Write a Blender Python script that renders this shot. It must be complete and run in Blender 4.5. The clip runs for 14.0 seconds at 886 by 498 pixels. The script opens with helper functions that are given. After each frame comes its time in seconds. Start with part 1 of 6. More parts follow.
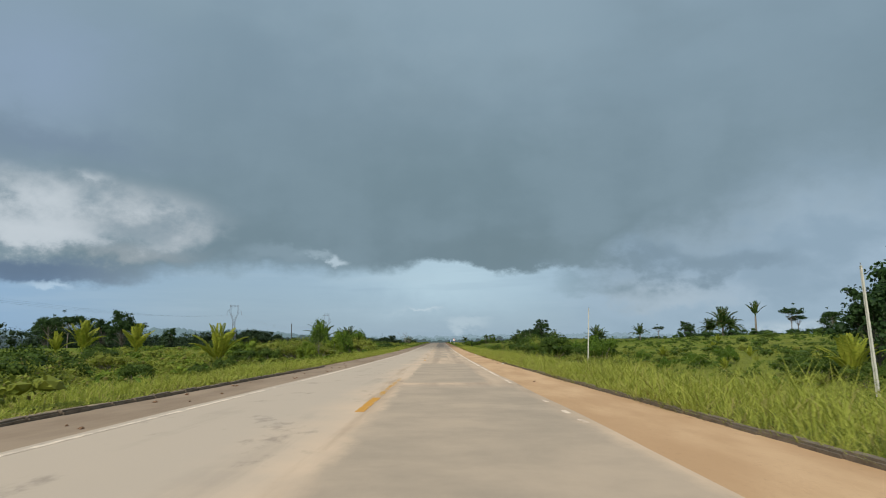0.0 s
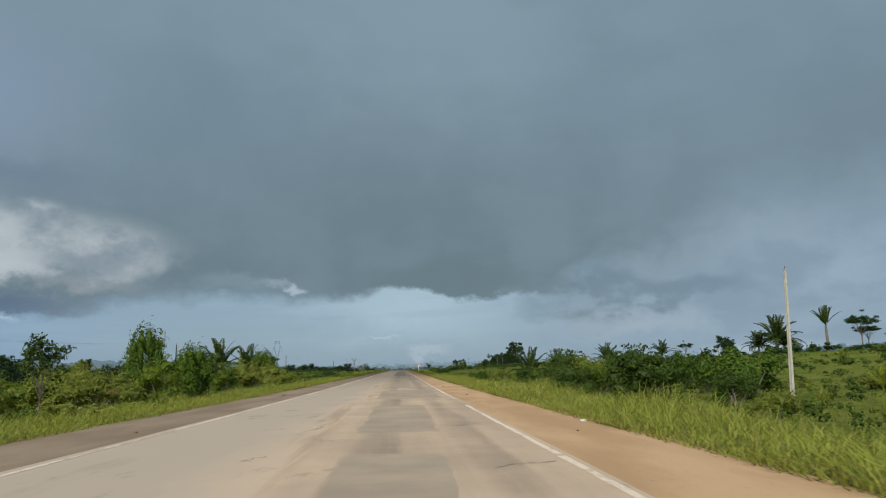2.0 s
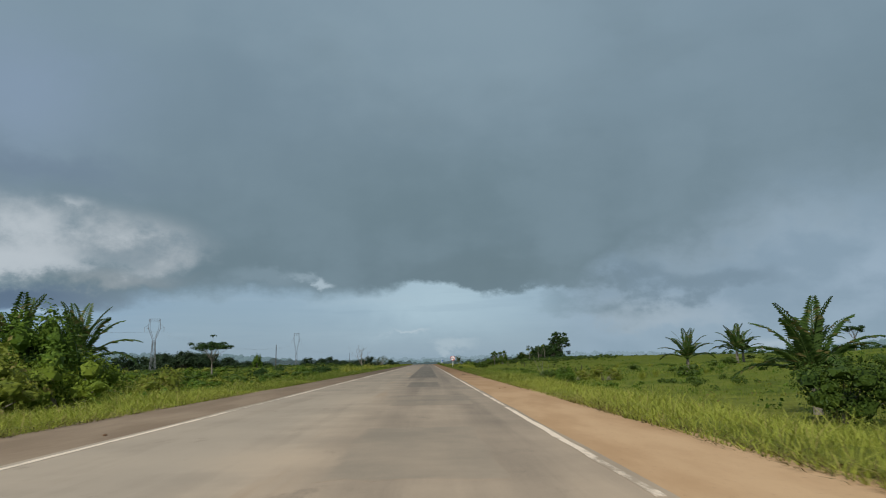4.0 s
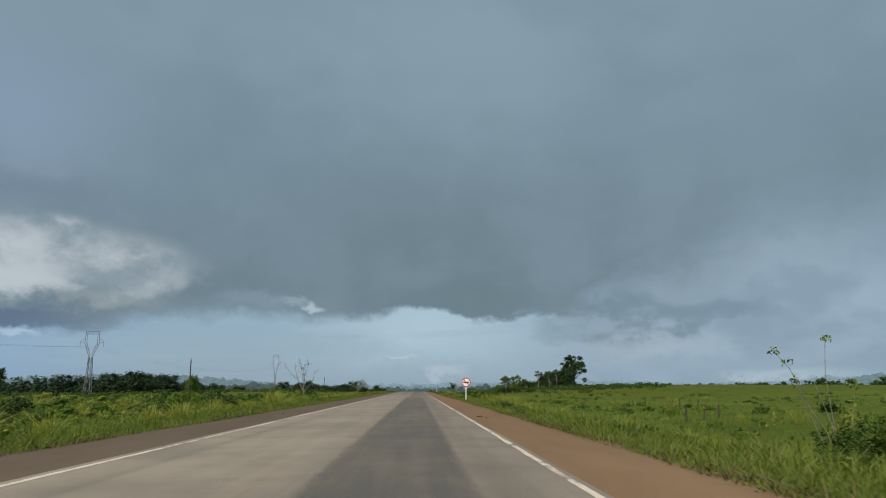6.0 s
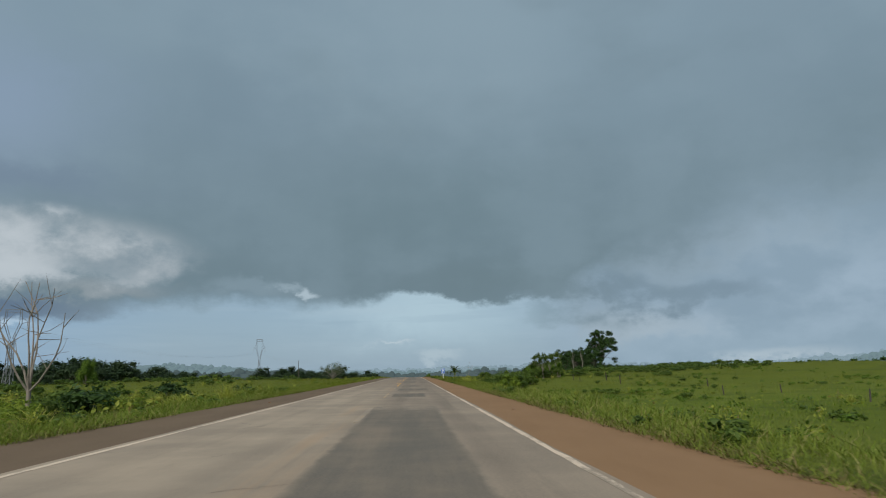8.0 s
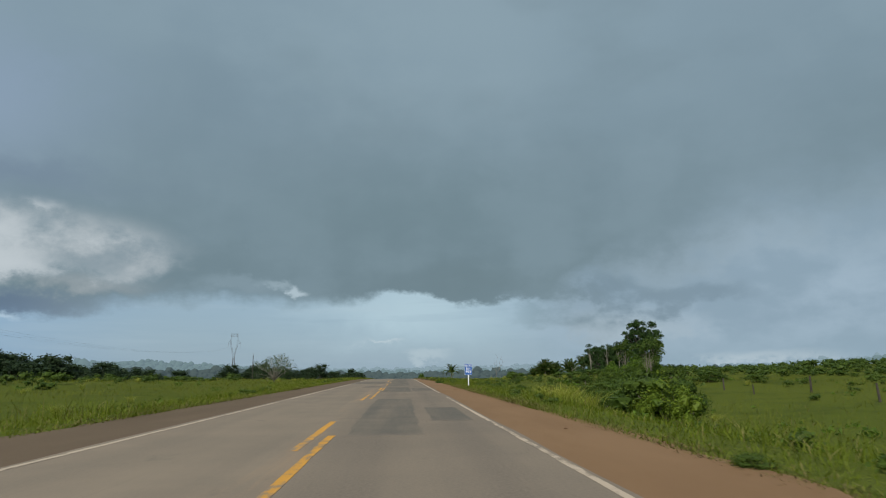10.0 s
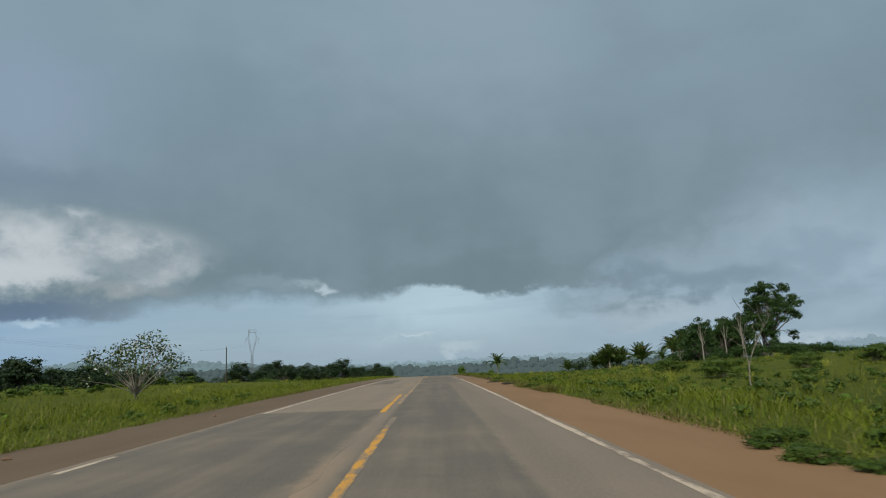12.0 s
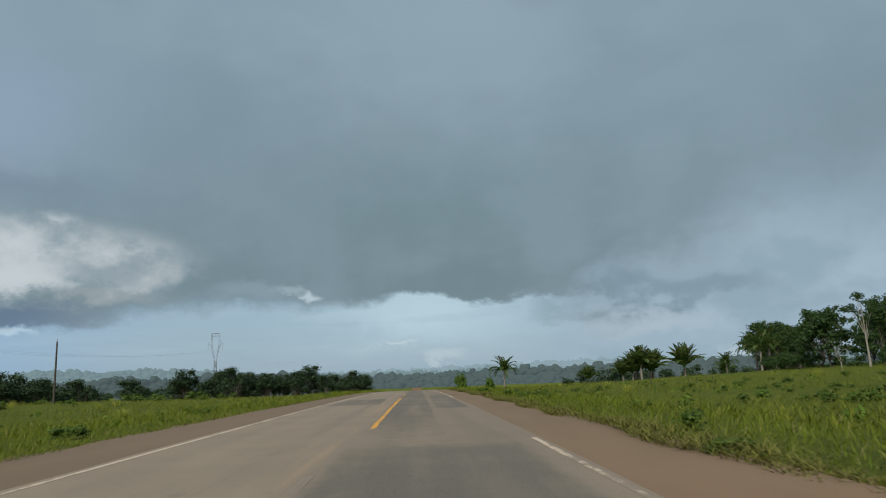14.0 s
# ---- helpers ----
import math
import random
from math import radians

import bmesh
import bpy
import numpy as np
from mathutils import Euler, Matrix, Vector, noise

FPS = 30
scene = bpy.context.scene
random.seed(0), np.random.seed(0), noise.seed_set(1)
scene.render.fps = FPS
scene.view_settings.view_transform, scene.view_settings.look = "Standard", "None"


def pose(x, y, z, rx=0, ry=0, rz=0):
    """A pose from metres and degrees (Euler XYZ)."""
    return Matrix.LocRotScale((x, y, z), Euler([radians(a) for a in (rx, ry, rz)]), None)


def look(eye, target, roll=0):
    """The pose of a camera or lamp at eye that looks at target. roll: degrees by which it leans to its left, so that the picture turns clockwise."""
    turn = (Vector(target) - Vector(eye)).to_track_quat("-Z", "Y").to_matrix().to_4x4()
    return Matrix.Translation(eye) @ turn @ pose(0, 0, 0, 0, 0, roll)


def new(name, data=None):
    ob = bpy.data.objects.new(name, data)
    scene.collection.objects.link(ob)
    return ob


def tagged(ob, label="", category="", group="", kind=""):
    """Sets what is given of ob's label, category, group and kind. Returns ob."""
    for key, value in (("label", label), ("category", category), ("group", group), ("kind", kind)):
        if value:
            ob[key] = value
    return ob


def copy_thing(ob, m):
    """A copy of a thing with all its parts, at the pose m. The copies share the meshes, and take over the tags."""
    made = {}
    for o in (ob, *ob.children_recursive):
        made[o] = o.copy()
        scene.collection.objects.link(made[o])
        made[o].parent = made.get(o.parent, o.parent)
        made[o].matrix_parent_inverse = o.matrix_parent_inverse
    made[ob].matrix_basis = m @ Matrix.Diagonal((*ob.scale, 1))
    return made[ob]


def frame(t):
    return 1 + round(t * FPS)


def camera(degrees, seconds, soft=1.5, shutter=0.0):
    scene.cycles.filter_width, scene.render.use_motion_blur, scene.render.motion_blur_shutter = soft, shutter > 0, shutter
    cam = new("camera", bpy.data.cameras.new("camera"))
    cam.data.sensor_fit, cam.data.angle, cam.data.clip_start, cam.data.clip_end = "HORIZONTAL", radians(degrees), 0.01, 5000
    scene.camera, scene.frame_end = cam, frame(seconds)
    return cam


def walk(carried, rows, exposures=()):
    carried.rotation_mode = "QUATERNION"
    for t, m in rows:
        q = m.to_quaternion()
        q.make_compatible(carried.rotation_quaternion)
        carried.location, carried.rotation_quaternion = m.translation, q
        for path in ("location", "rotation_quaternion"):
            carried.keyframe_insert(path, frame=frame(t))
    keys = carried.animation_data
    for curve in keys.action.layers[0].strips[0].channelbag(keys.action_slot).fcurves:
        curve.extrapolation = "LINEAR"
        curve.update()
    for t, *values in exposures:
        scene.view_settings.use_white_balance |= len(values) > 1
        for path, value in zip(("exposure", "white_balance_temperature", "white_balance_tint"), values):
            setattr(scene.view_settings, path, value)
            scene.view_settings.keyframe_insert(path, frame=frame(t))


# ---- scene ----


def smooth(a, b, v):
    k = min(1.0, max(0.0, (v - a) / (b - a)))
    return k * k * (3 - 2 * k)


def road_z(y):
    """Height of the road along its length: falling a little, level, then over a long crest into a shallow valley."""
    if y < 130:
        return (130 - max(y, -100)) ** 2 / 24000
    if y < 420:
        return 0.0
    if y < 700:
        return -((y - 420) ** 2) / 14000
    return -5.6 - 15.0 * (smooth(580, 1150, y) - smooth(580, 1150, 700))


# ---- camera: seconds, metres to the right of the centre line, yaw, pitch, roll ----
SPEED, EYE = 33.2, 1.19
PATH = (
    (0, 1.30, -0.20, 7.56, 0.15),
    (0.5, 1.23, -0.03, 10.02, 2.43),
    (1, 1.55, -0.73, 8.91, 2.63),
    (1.5, 1.42, -1.81, 8.69, 0.18),
    (2, 1.41, -3.46, 9.80, 1.16),
    (2.5, 1.45, -2.69, 10.09, 0.93),
    (3, 1.51, -0.96, 9.30, 0.59),
    (5.5, 1.59, -1.87, 10.08, 1.73),
    (6, 1.57, -2.11, 11.52, 0.07),
    (6.5, 1.54, -1.06, 11.70, 0.73),
    (7, 1.42, -1.58, 11.13, -0.06),
    (7.5, 1.49, -2.30, 10.25, 0.89),
    (10, 1.44, -3.46, 10.18, 0.38),
    (10.5, 1.25, -2.76, 8.74, 0.88),
    (11, 1.33, -1.51, 8.37, 1.63),
    (11.5, 1.25, -1.00, 8.63, 0.78),
    (12, 1.26, -0.82, 9.61, 2.19),
    (12.5, 1.26, 0.23, 8.86, 2.46),
    (13, 1.41, -1.39, 7.18, 0.17),
    (13.5, 1.38, -1.83, 7.58, 0.58),
    (14, 1.45, -2.12, 10.19, 2.19),
)
cam = camera(66.0, 14.0, soft=1.0, shutter=0.05)
walk(cam, [(t, pose(x, SPEED * t, road_z(SPEED * t) + EYE, 90 + pitch, roll, yaw)) for t, x, yaw, pitch, roll in PATH],
     exposures=((0.0, 0.25, 6280, 7), (0.5, 0.03, 6280, 7), (3.0, 0.04, 6280, 7), (5.5, 0.11, 6280, 7), (7.5, 0.12, 6300, 7), (10.0, 0.19, 6380, 6), (11.0, 0.20, 6400, 6),
                (12.5, 0.21, 6420, 6), (13.0, 0.28, 6420, 6), (13.5, 0.38, 6440, 6), (14.0, 0.27, 6440, 6)))

# ---- nodes: a small helper that writes sums as node trees ----


class Val:
    """A socket (or number) in a node tree that can be added, multiplied and so on."""

    def __init__(self, tree, socket):
        self.t, self.s = tree, socket

    def op(self, kind, *others, clamp=False):
        n = self.t.nodes.new("ShaderNodeMath")
        n.operation, n.use_clamp = kind, clamp
        for i, v in enumerate((self, *others)):
            if isinstance(v, Val):
                self.t.links.new(v.s, n.inputs[i])
            else:
                n.inputs[i].default_value = v
        return Val(self.t, n.outputs[0])

    def __add__(self, o): return self.op("ADD", o)
    def __sub__(self, o): return self.op("SUBTRACT", o)
    def __mul__(self, o): return self.op("MULTIPLY", o)
    def __truediv__(self, o): return self.op("DIVIDE", o)

    def ramp(self, a, b):
        """0 at a, 1 at b, eased."""
        n = self.t.nodes.new("ShaderNodeMapRange")
        n.interpolation_type = "SMOOTHSTEP"
        self.t.links.new(self.s, n.inputs[0])
        n.inputs[1].default_value, n.inputs[2].default_value = min(a, b), max(a, b)
        n.inputs[3].default_value, n.inputs[4].default_value = (0, 1) if a < b else (1, 0)
        return Val(self.t, n.outputs[0])


def mixed(tree, fac, a, b):
    """The colour between a and b; each a socket's Val or an (r, g, b)."""
    n = tree.nodes.new("ShaderNodeMix")
    n.data_type = "RGBA"
    for i, v in ((0, fac), (6, a), (7, b)):
        if isinstance(v, Val):
            tree.links.new(v.s, n.inputs[i])
        elif i == 0:
            n.inputs[0].default_value = v
        else:
            n.inputs[i].default_value = (*v, 1)
    return Val(tree, n.outputs[2])


def noised(tree, vector, scale, detail=4.0, rough=0.55, kind="ShaderNodeTexNoise"):
    n = tree.nodes.new(kind)
    n.inputs["Scale"].default_value = scale
    n.inputs["Detail"].default_value = detail
    n.inputs["Roughness"].default_value = rough
    if vector is not None:
        tree.links.new(vector.s, n.inputs["Vector"])
    return Val(tree, n.outputs[0])


def scaled(tree, vector, sx, sy, sz, at=(0, 0, 0)):
    n = tree.nodes.new("ShaderNodeMapping")
    n.inputs["Scale"].default_value, n.inputs["Location"].default_value = (sx, sy, sz), at
    tree.links.new(vector.s, n.inputs["Vector"])
    return Val(tree, n.outputs[0])


def axes(tree, vector):
    n = tree.nodes.new("ShaderNodeSeparateXYZ")
    tree.links.new(vector.s, n.inputs[0])
    return [Val(tree, o) for o in n.outputs]


# ---- sky: a storm front over a pale gap at the horizon, sun behind the camera ----
SUN_UP, SUN_ROUND = 42.0, 205.0  # degrees above the horizon; clockwise from straight ahead


def build_sky():
    world = bpy.data.worlds.new("sky")
    scene.world = world
    world.use_nodes = True
    tr = world.node_tree
    tr.nodes.clear()
    co = tr.nodes.new("ShaderNodeTexCoord")
    d = Val(tr, co.outputs["Generated"])
    x, y, z = axes(tr, d)
    az = x.op("ARCTAN2", y)
    el = z.op("ARCSINE")
    # billows: the direction is stretched so that clouds lie flat
    flat = scaled(tr, d, 1.0, 1.0, 2.2)
    big = noised(tr, flat, 2.3, 4, 0.45) - 0.5
    mid = noised(tr, scaled(tr, d, 1, 1, 1.8, (3, 1, 7)), 6.0, 6, 0.5) - 0.5
    fine = noised(tr, scaled(tr, d, 1, 1, 1.6, (9, 4, 2)), 15.0, 7, 0.55) - 0.5
    curl = noised(tr, scaled(tr, d, 1, 1, 1.4, (2, 8, 5)), 34.0, 6, 0.6) - 0.5
    streaks = noised(tr, scaled(tr, d, 1, 1, 12, (5, 2, 1)), 5.0, 5, 0.55)
    shafts = noised(tr, scaled(tr, d, 1, 1, 0.10, (1, 6, 3)), 7.0, 4, 0.5) - 0.5
    waz = az + mid * 0.12 + fine * 0.10 + curl * 0.03
    wel = el + mid * 0.050 + fine * 0.050 + curl * 0.024

    def blob(a, e, ra, re, hard=1.0):
        p = (waz - a) / ra
        q = (wel - e) / re
        return (p * p + q * q).op("MULTIPLY", -1.0 * hard).op("EXPONENT")

    nishita = tr.nodes.new("ShaderNodeTexSky")
    nishita.sky_type, nishita.sun_disc = "NISHITA", False
    nishita.sun_elevation, nishita.sun_rotation = radians(SUN_UP), radians(SUN_ROUND)
    hi = tr.nodes.new("ShaderNodeVectorMath")
    hi.operation = "SCALE"
    hi.inputs["Scale"].default_value = 0.075
    tr.links.new(nishita.outputs[0], hi.inputs[0])
    clear = Val(tr, hi.outputs[0])
    # thin veil of mist and rain in the gap below the cloud
    veil = mixed(tr, 0.80, clear, (0.262, 0.360, 0.460))
    veil = mixed(tr, blob(0.02, 0.092, 0.15, 0.050) * 0.80, veil, (0.420, 0.535, 0.600))
    veil = mixed(tr, az.ramp(-0.30, -0.62) * 0.62, veil, (0.225, 0.355, 0.530))
    veil = mixed(tr, streaks.ramp(0.50, 0.72) * 0.13, veil, (0.410, 0.490, 0.550))
    veil = mixed(tr, streaks.ramp(0.48, 0.34) * 0.16, veil, (0.235, 0.320, 0.400))
    veil = mixed(tr, (blob(0.03, 0.022, 0.05, 0.013) + fine * 0.9 + curl * 0.4).ramp(0.40, 0.95) * 0.42, veil, (0.47, 0.54, 0.58))
    veil = mixed(tr, blob(-0.027, 0.044, 0.022, 0.0025) * 0.45, veil, (0.55, 0.60, 0.63))
    # the storm cloud: darkest near its base, paler overhead, with faint hanging shafts
    cloud = mixed(tr, (el + big * 0.14).ramp(0.10, 0.50), (0.148, 0.204, 0.238), (0.205, 0.276, 0.334))
    cloud = mixed(tr, (mid * 1.8 + fine * 0.8 + shafts * 1.4 + 0.45).ramp(0.1, 0.9) * 0.38, cloud, (0.238, 0.312, 0.368))
    cloud = mixed(tr, (big * 1.6 + mid * 0.9).ramp(0.0, 0.40) * 0.5, cloud, (0.150, 0.206, 0.246))
    cloud = mixed(tr, blob(0.02, 0.235, 0.22, 0.075) * 0.42, cloud, (0.136, 0.194, 0.222))
    cloud = mixed(tr, blob(-0.28, 0.372, 0.15, 0.09) * 0.35, cloud, (0.150, 0.208, 0.262))
    cloud = mixed(tr, blob(-0.56, 0.335, 0.13, 0.085) * 0.70, cloud, (0.238, 0.306, 0.412))
    cloud = mixed(tr, blob(-0.54, 0.252, 0.16, 0.022) * 0.55, cloud, (0.150, 0.200, 0.272))
    cloud = mixed(tr, blob(0.07, 0.490, 0.20, 0.12) * 0.40, cloud, (0.268, 0.345, 0.398))
    cloud = mixed(tr, blob(0.54, 0.420, 0.12, 0.16) * 0.35, cloud, (0.170, 0.232, 0.285))
    cloud = mixed(tr, blob(0.10, 0.125, 0.13, 0.028) * 0.55, cloud, (0.138, 0.190, 0.216))
    cloud = mixed(tr, (blob(-0.24, 0.117, 0.09, 0.016) + mid * 0.4).ramp(0.25, 0.95) * 0.55, cloud, (0.228, 0.298, 0.352))
    # pale rain cloud on the far side, under the slanting end of the storm cloud
    pale = mixed(tr, (mid * 2.0 + fine * 1.2 + shafts * 0.8 + 0.5).ramp(0.15, 0.85), (0.240, 0.318, 0.392), (0.315, 0.398, 0.482))
    pale = mixed(tr, el.ramp(0.085, 0.02) * 0.55, pale, (0.262, 0.345, 0.415))
    pale = mixed(tr, (blob(0.33, 0.150, 0.09, 0.034) + blob(0.49, 0.180, 0.14, 0.034) + mid * 0.8 + fine * 1.2 + curl * 0.4).ramp(0.25, 1.15) * 0.50, pale, (0.350, 0.432, 0.512))
    pale = mixed(tr, (blob(0.33, 0.066, 0.11, 0.022) + fine * 1.6 + curl * 0.6).ramp(0.20, 1.1) * 0.50, pale, (0.405, 0.462, 0.510))
    pale = mixed(tr, (blob(0.39, 0.100, 0.10, 0.018) + blob(0.28, 0.118, 0.06, 0.018) * 0.8 + fine * 1.1 + curl * 0.4).ramp(0.22, 0.95) * 0.80, pale, (0.182, 0.246, 0.305))
    # where the front ends: its lower edge, arched over the road and frayed to both sides
    arch = (az / 0.062).op("POWER", 2.0).op("MULTIPLY", -1.0).op("EXPONENT")
    tip = ((az - 0.10) / 0.06).op("POWER", 2.0).op("MULTIPLY", -1.0).op("EXPONENT")
    foot = az.ramp(-0.33, -0.46)
    wisp = fine * 0.040 + curl * 0.022 + mid * 0.026
    edge = el - 0.100 - arch * 0.013 + tip * 0.004 + foot * 0.019 + wisp
    soft = az.ramp(0.02, -0.16) * 0.010 - foot * 0.004 + 0.005
    under = (edge / soft).ramp(-1.0, 1.0)
    sky = mixed(tr, under, veil, cloud)
    slope = el - 0.085 - az.ramp(0.17, 0.56) * 0.125 + mid * 0.22 + fine * 0.14 + curl * 0.04
    over = (slope / (az.ramp(0.14, 0.40) * 0.085 + 0.012)).ramp(-1.0, 1.0)
    far_side = az.ramp(0.12, 0.27)
    sky = mixed(tr, far_side, sky, mixed(tr, over, pale, cloud))
    # sunlit cumulus with a dark foot
    near_sun = blob(-0.53, 0.15, 0.25, 0.085).ramp(0.12, 0.55)
    lumps = mid * 1.1 + fine * 1.3 + curl * 0.8
    body = (blob(-0.56, 0.165, 0.20, 0.055) + blob(-0.41, 0.158, 0.10, 0.038) * 0.75 + lumps * 0.55).ramp(0.22, 0.85)
    beige = mixed(tr, (lumps + 0.5).ramp(0.15, 0.85), (0.222, 0.278, 0.320), (0.400, 0.432, 0.460))
    sky = mixed(tr, body * near_sun * 0.82, sky, beige)
    sky = mixed(tr, (blob(-0.41, 0.146, 0.070, 0.018) + lumps * 0.4).ramp(0.20, 1.0) * near_sun * 0.50, sky, (0.205, 0.258, 0.300))
    sky = mixed(tr, (blob(-0.43, 0.112, 0.10, 0.014) + lumps * 0.4).ramp(0.20, 1.0) * near_sun * 0.50, sky, (0.300, 0.325, 0.345))
    lit = blob(-0.54, 0.180, 0.095, 0.030) * 0.8 + blob(-0.525, 0.135, 0.075, 0.020) + blob(-0.482, 0.214, 0.030, 0.009) * 0.5 + blob(-0.385, 0.178, 0.050, 0.010) * 0.35
    sky = mixed(tr, (lit + lumps * 1.1).ramp(0.15, 1.15) * near_sun * 0.80, sky, (0.490, 0.524, 0.556))
    sky = mixed(tr, (blob(-0.56, 0.088, 0.19, 0.017) + lumps * 0.35).ramp(0.18, 0.85) * near_sun.op("MAXIMUM", blob(-0.56, 0.088, 0.22, 0.03).ramp(0.1, 0.5)) * 0.85, sky, mixed(tr, az.ramp(-0.40, -0.54), (0.175, 0.228, 0.285), (0.104, 0.150, 0.225)))
    sky = mixed(tr, (blob(-0.520, 0.070, 0.040, 0.009) + lumps * 0.9).ramp(0.40, 1.1) * blob(-0.52, 0.068, 0.09, 0.02).ramp(0.1, 0.6) * 0.60, sky, (0.46, 0.56, 0.65))
    # a small bright tuft that curls from the lower edge
    sky = mixed(tr, (blob(-0.139, 0.119, 0.024, 0.010) + lumps * 0.7).ramp(0.40, 1.05) * blob(-0.139, 0.119, 0.05, 0.02).ramp(0.1, 0.6) * 0.75, sky, (0.44, 0.52, 0.58))
    sky = mixed(tr, (blob(-0.180, 0.122, 0.045, 0.008) + lumps * 0.6).ramp(0.40, 1.1) * blob(-0.18, 0.122, 0.08, 0.02).ramp(0.1, 0.6) * 0.45, sky, (0.36, 0.44, 0.50))
    # low puffs on the horizon to the side
    sky = mixed(tr, (blob(0.50, 0.018, 0.13, 0.014) + lumps * 1.2).ramp(0.50, 1.25) * blob(0.50, 0.018, 0.22, 0.03).ramp(0.1, 0.6) * 0.60, sky, (0.47, 0.53, 0.57))
    # behind the camera the cover is broken and bright round the sun
    back = y.ramp(0.10, -0.55) * el.ramp(-0.02, 0.25)
    sky = mixed(tr, back, sky, mixed(tr, (mid + big + 0.5).ramp(0.35, 0.65), clear, (0.62, 0.64, 0.66)))
    bg = tr.nodes.new("ShaderNodeBackground")
    tr.links.new(sky.s, bg.inputs[0])
    bg.inputs[1].default_value = 1.0
    out = tr.nodes.new("ShaderNodeOutputWorld")
    tr.links.new(bg.outputs[0], out.inputs[0])


build_sky()
sun_data = bpy.data.lights.new("sun", "SUN")
sun_data.energy, sun_data.angle, sun_data.color = 3.1, radians(1.5), (1.0, 0.95, 0.85)
sun = new("sun", sun_data)
_a, _e = radians(SUN_ROUND), radians(SUN_UP)
sun.matrix_world = look((math.sin(_a) * math.cos(_e) * 50, math.cos(_a) * math.cos(_e) * 50, math.sin(_e) * 50), (0, 0, 0))


# ---- materials ----


def material(name, rough=0.8, metal=0.0, spec=0.3):
    m = bpy.data.materials.new(name)
    m.use_nodes = True
    b = m.node_tree.nodes["Principled BSDF"]
    b.inputs["Roughness"].default_value = rough
    b.inputs["Metallic"].default_value = metal
    b.inputs["Specular IOR Level"].default_value = spec
    return m, m.node_tree, b


def place_of(tr):
    """World-size coordinates (every ground-like mesh keeps its origin at the world's)."""
    return Val(tr, tr.nodes.new("ShaderNodeTexCoord").outputs["Object"])


def colour_in(tr, b, val):
    tr.links.new(val.s, b.inputs["Base Color"])


def bumped(tr, b, val, strength, distance):
    n = tr.nodes.new("ShaderNodeBump")
    n.inputs["Strength"].default_value, n.inputs["Distance"].default_value = strength, distance
    tr.links.new(val.s, n.inputs["Height"])
    tr.links.new(n.outputs[0], b.inputs["Normal"])


def mottled(name, a, c, scale, rough=0.85, metal=0.0, spec=0.25, bump=0.0, dirt=None):
    """Two colours mixed by noise, with finer specks and optional dirt."""
    m, tr, b = material(name, rough, metal, spec)
    p = place_of(tr)
    n = noised(tr, p, scale, 6, 0.6)
    k = noised(tr, p, scale * 9, 3, 0.5)
    col = mixed(tr, (n * 0.7 + k * 0.3).ramp(0.3, 0.7), a, c)
    if dirt:
        col = mixed(tr, noised(tr, p, scale * 2.7, 7, 0.7).ramp(0.55, 0.75) * 0.7, col, dirt)
    colour_in(tr, b, col)
    if bump:
        bumped(tr, b, k + n, bump, 0.02)
    return m


def road_colour(tr, p):
    """Old asphalt under a thin coat of laterite dust: palest in the oncoming lane and between the wheel paths. Sunlight
    at the start and cloud shade beyond are partly painted into the dust colour.
    """
    x, y, z = axes(tr, p)
    streak = noised(tr, scaled(tr, p, 1.0, 0.06, 1.0), 1.3, 5, 0.6)
    blot = noised(tr, p, 0.35, 6, 0.6)
    grain = noised(tr, p, 22.0, 3, 0.7)
    wob = x + (streak - 0.5) * 0.9
    left = wob.ramp(0.5, -0.6)
    wheel = ((wob - 0.95).op("ABSOLUTE").ramp(0.45, 0.1) + (wob - 2.65).op("ABSOLUTE").ramp(0.45, 0.1)
             + (wob + 0.95).op("ABSOLUTE").ramp(0.4, 0.1) * 0.6 + (wob + 2.7).op("ABSOLUTE").ramp(0.4, 0.1) * 0.7)
    base = mixed(tr, grain.ramp(0.3, 0.7), (0.128, 0.104, 0.081), (0.190, 0.150, 0.115))
    dust = mixed(tr, blot.ramp(0.35, 0.65), (0.262, 0.214, 0.162), (0.318, 0.255, 0.190))
    # brighter early, duller late: part real dust, part painted sun and cloud shade
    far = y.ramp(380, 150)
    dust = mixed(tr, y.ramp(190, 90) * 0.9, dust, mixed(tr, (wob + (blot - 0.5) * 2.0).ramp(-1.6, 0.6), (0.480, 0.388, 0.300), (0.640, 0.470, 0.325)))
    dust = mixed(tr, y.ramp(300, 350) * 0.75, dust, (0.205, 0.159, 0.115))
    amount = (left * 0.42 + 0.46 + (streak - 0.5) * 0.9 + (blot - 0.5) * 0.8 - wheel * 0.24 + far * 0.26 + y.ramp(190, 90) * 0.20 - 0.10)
    col = mixed(tr, amount.op("MULTIPLY", 0.92, clamp=True), base, dust)
    col = mixed(tr, noised(tr, scaled(tr, p, 1, 0.5, 1, (7, 3, 0)), 0.9, 8, 0.72).ramp(0.58, 0.72) * 0.5, col, (0.118, 0.096, 0.076))
    # long dark stains drawn out by the wheels
    col = mixed(tr, noised(tr, scaled(tr, p, 1.6, 0.035, 1, (3, 11, 0)), 1.0, 6, 0.65).ramp(0.54, 0.74) * 0.30 * y.ramp(100, 200), col, (0.105, 0.085, 0.066))
    # smears of red earth tracked over the centre line
    smear = ((wob + 0.15).op("ABSOLUTE").ramp(0.55, 0.1) * streak.ramp(0.48, 0.66))
    return mixed(tr, smear * 0.55, col, (0.300, 0.205, 0.130)), grain + blot


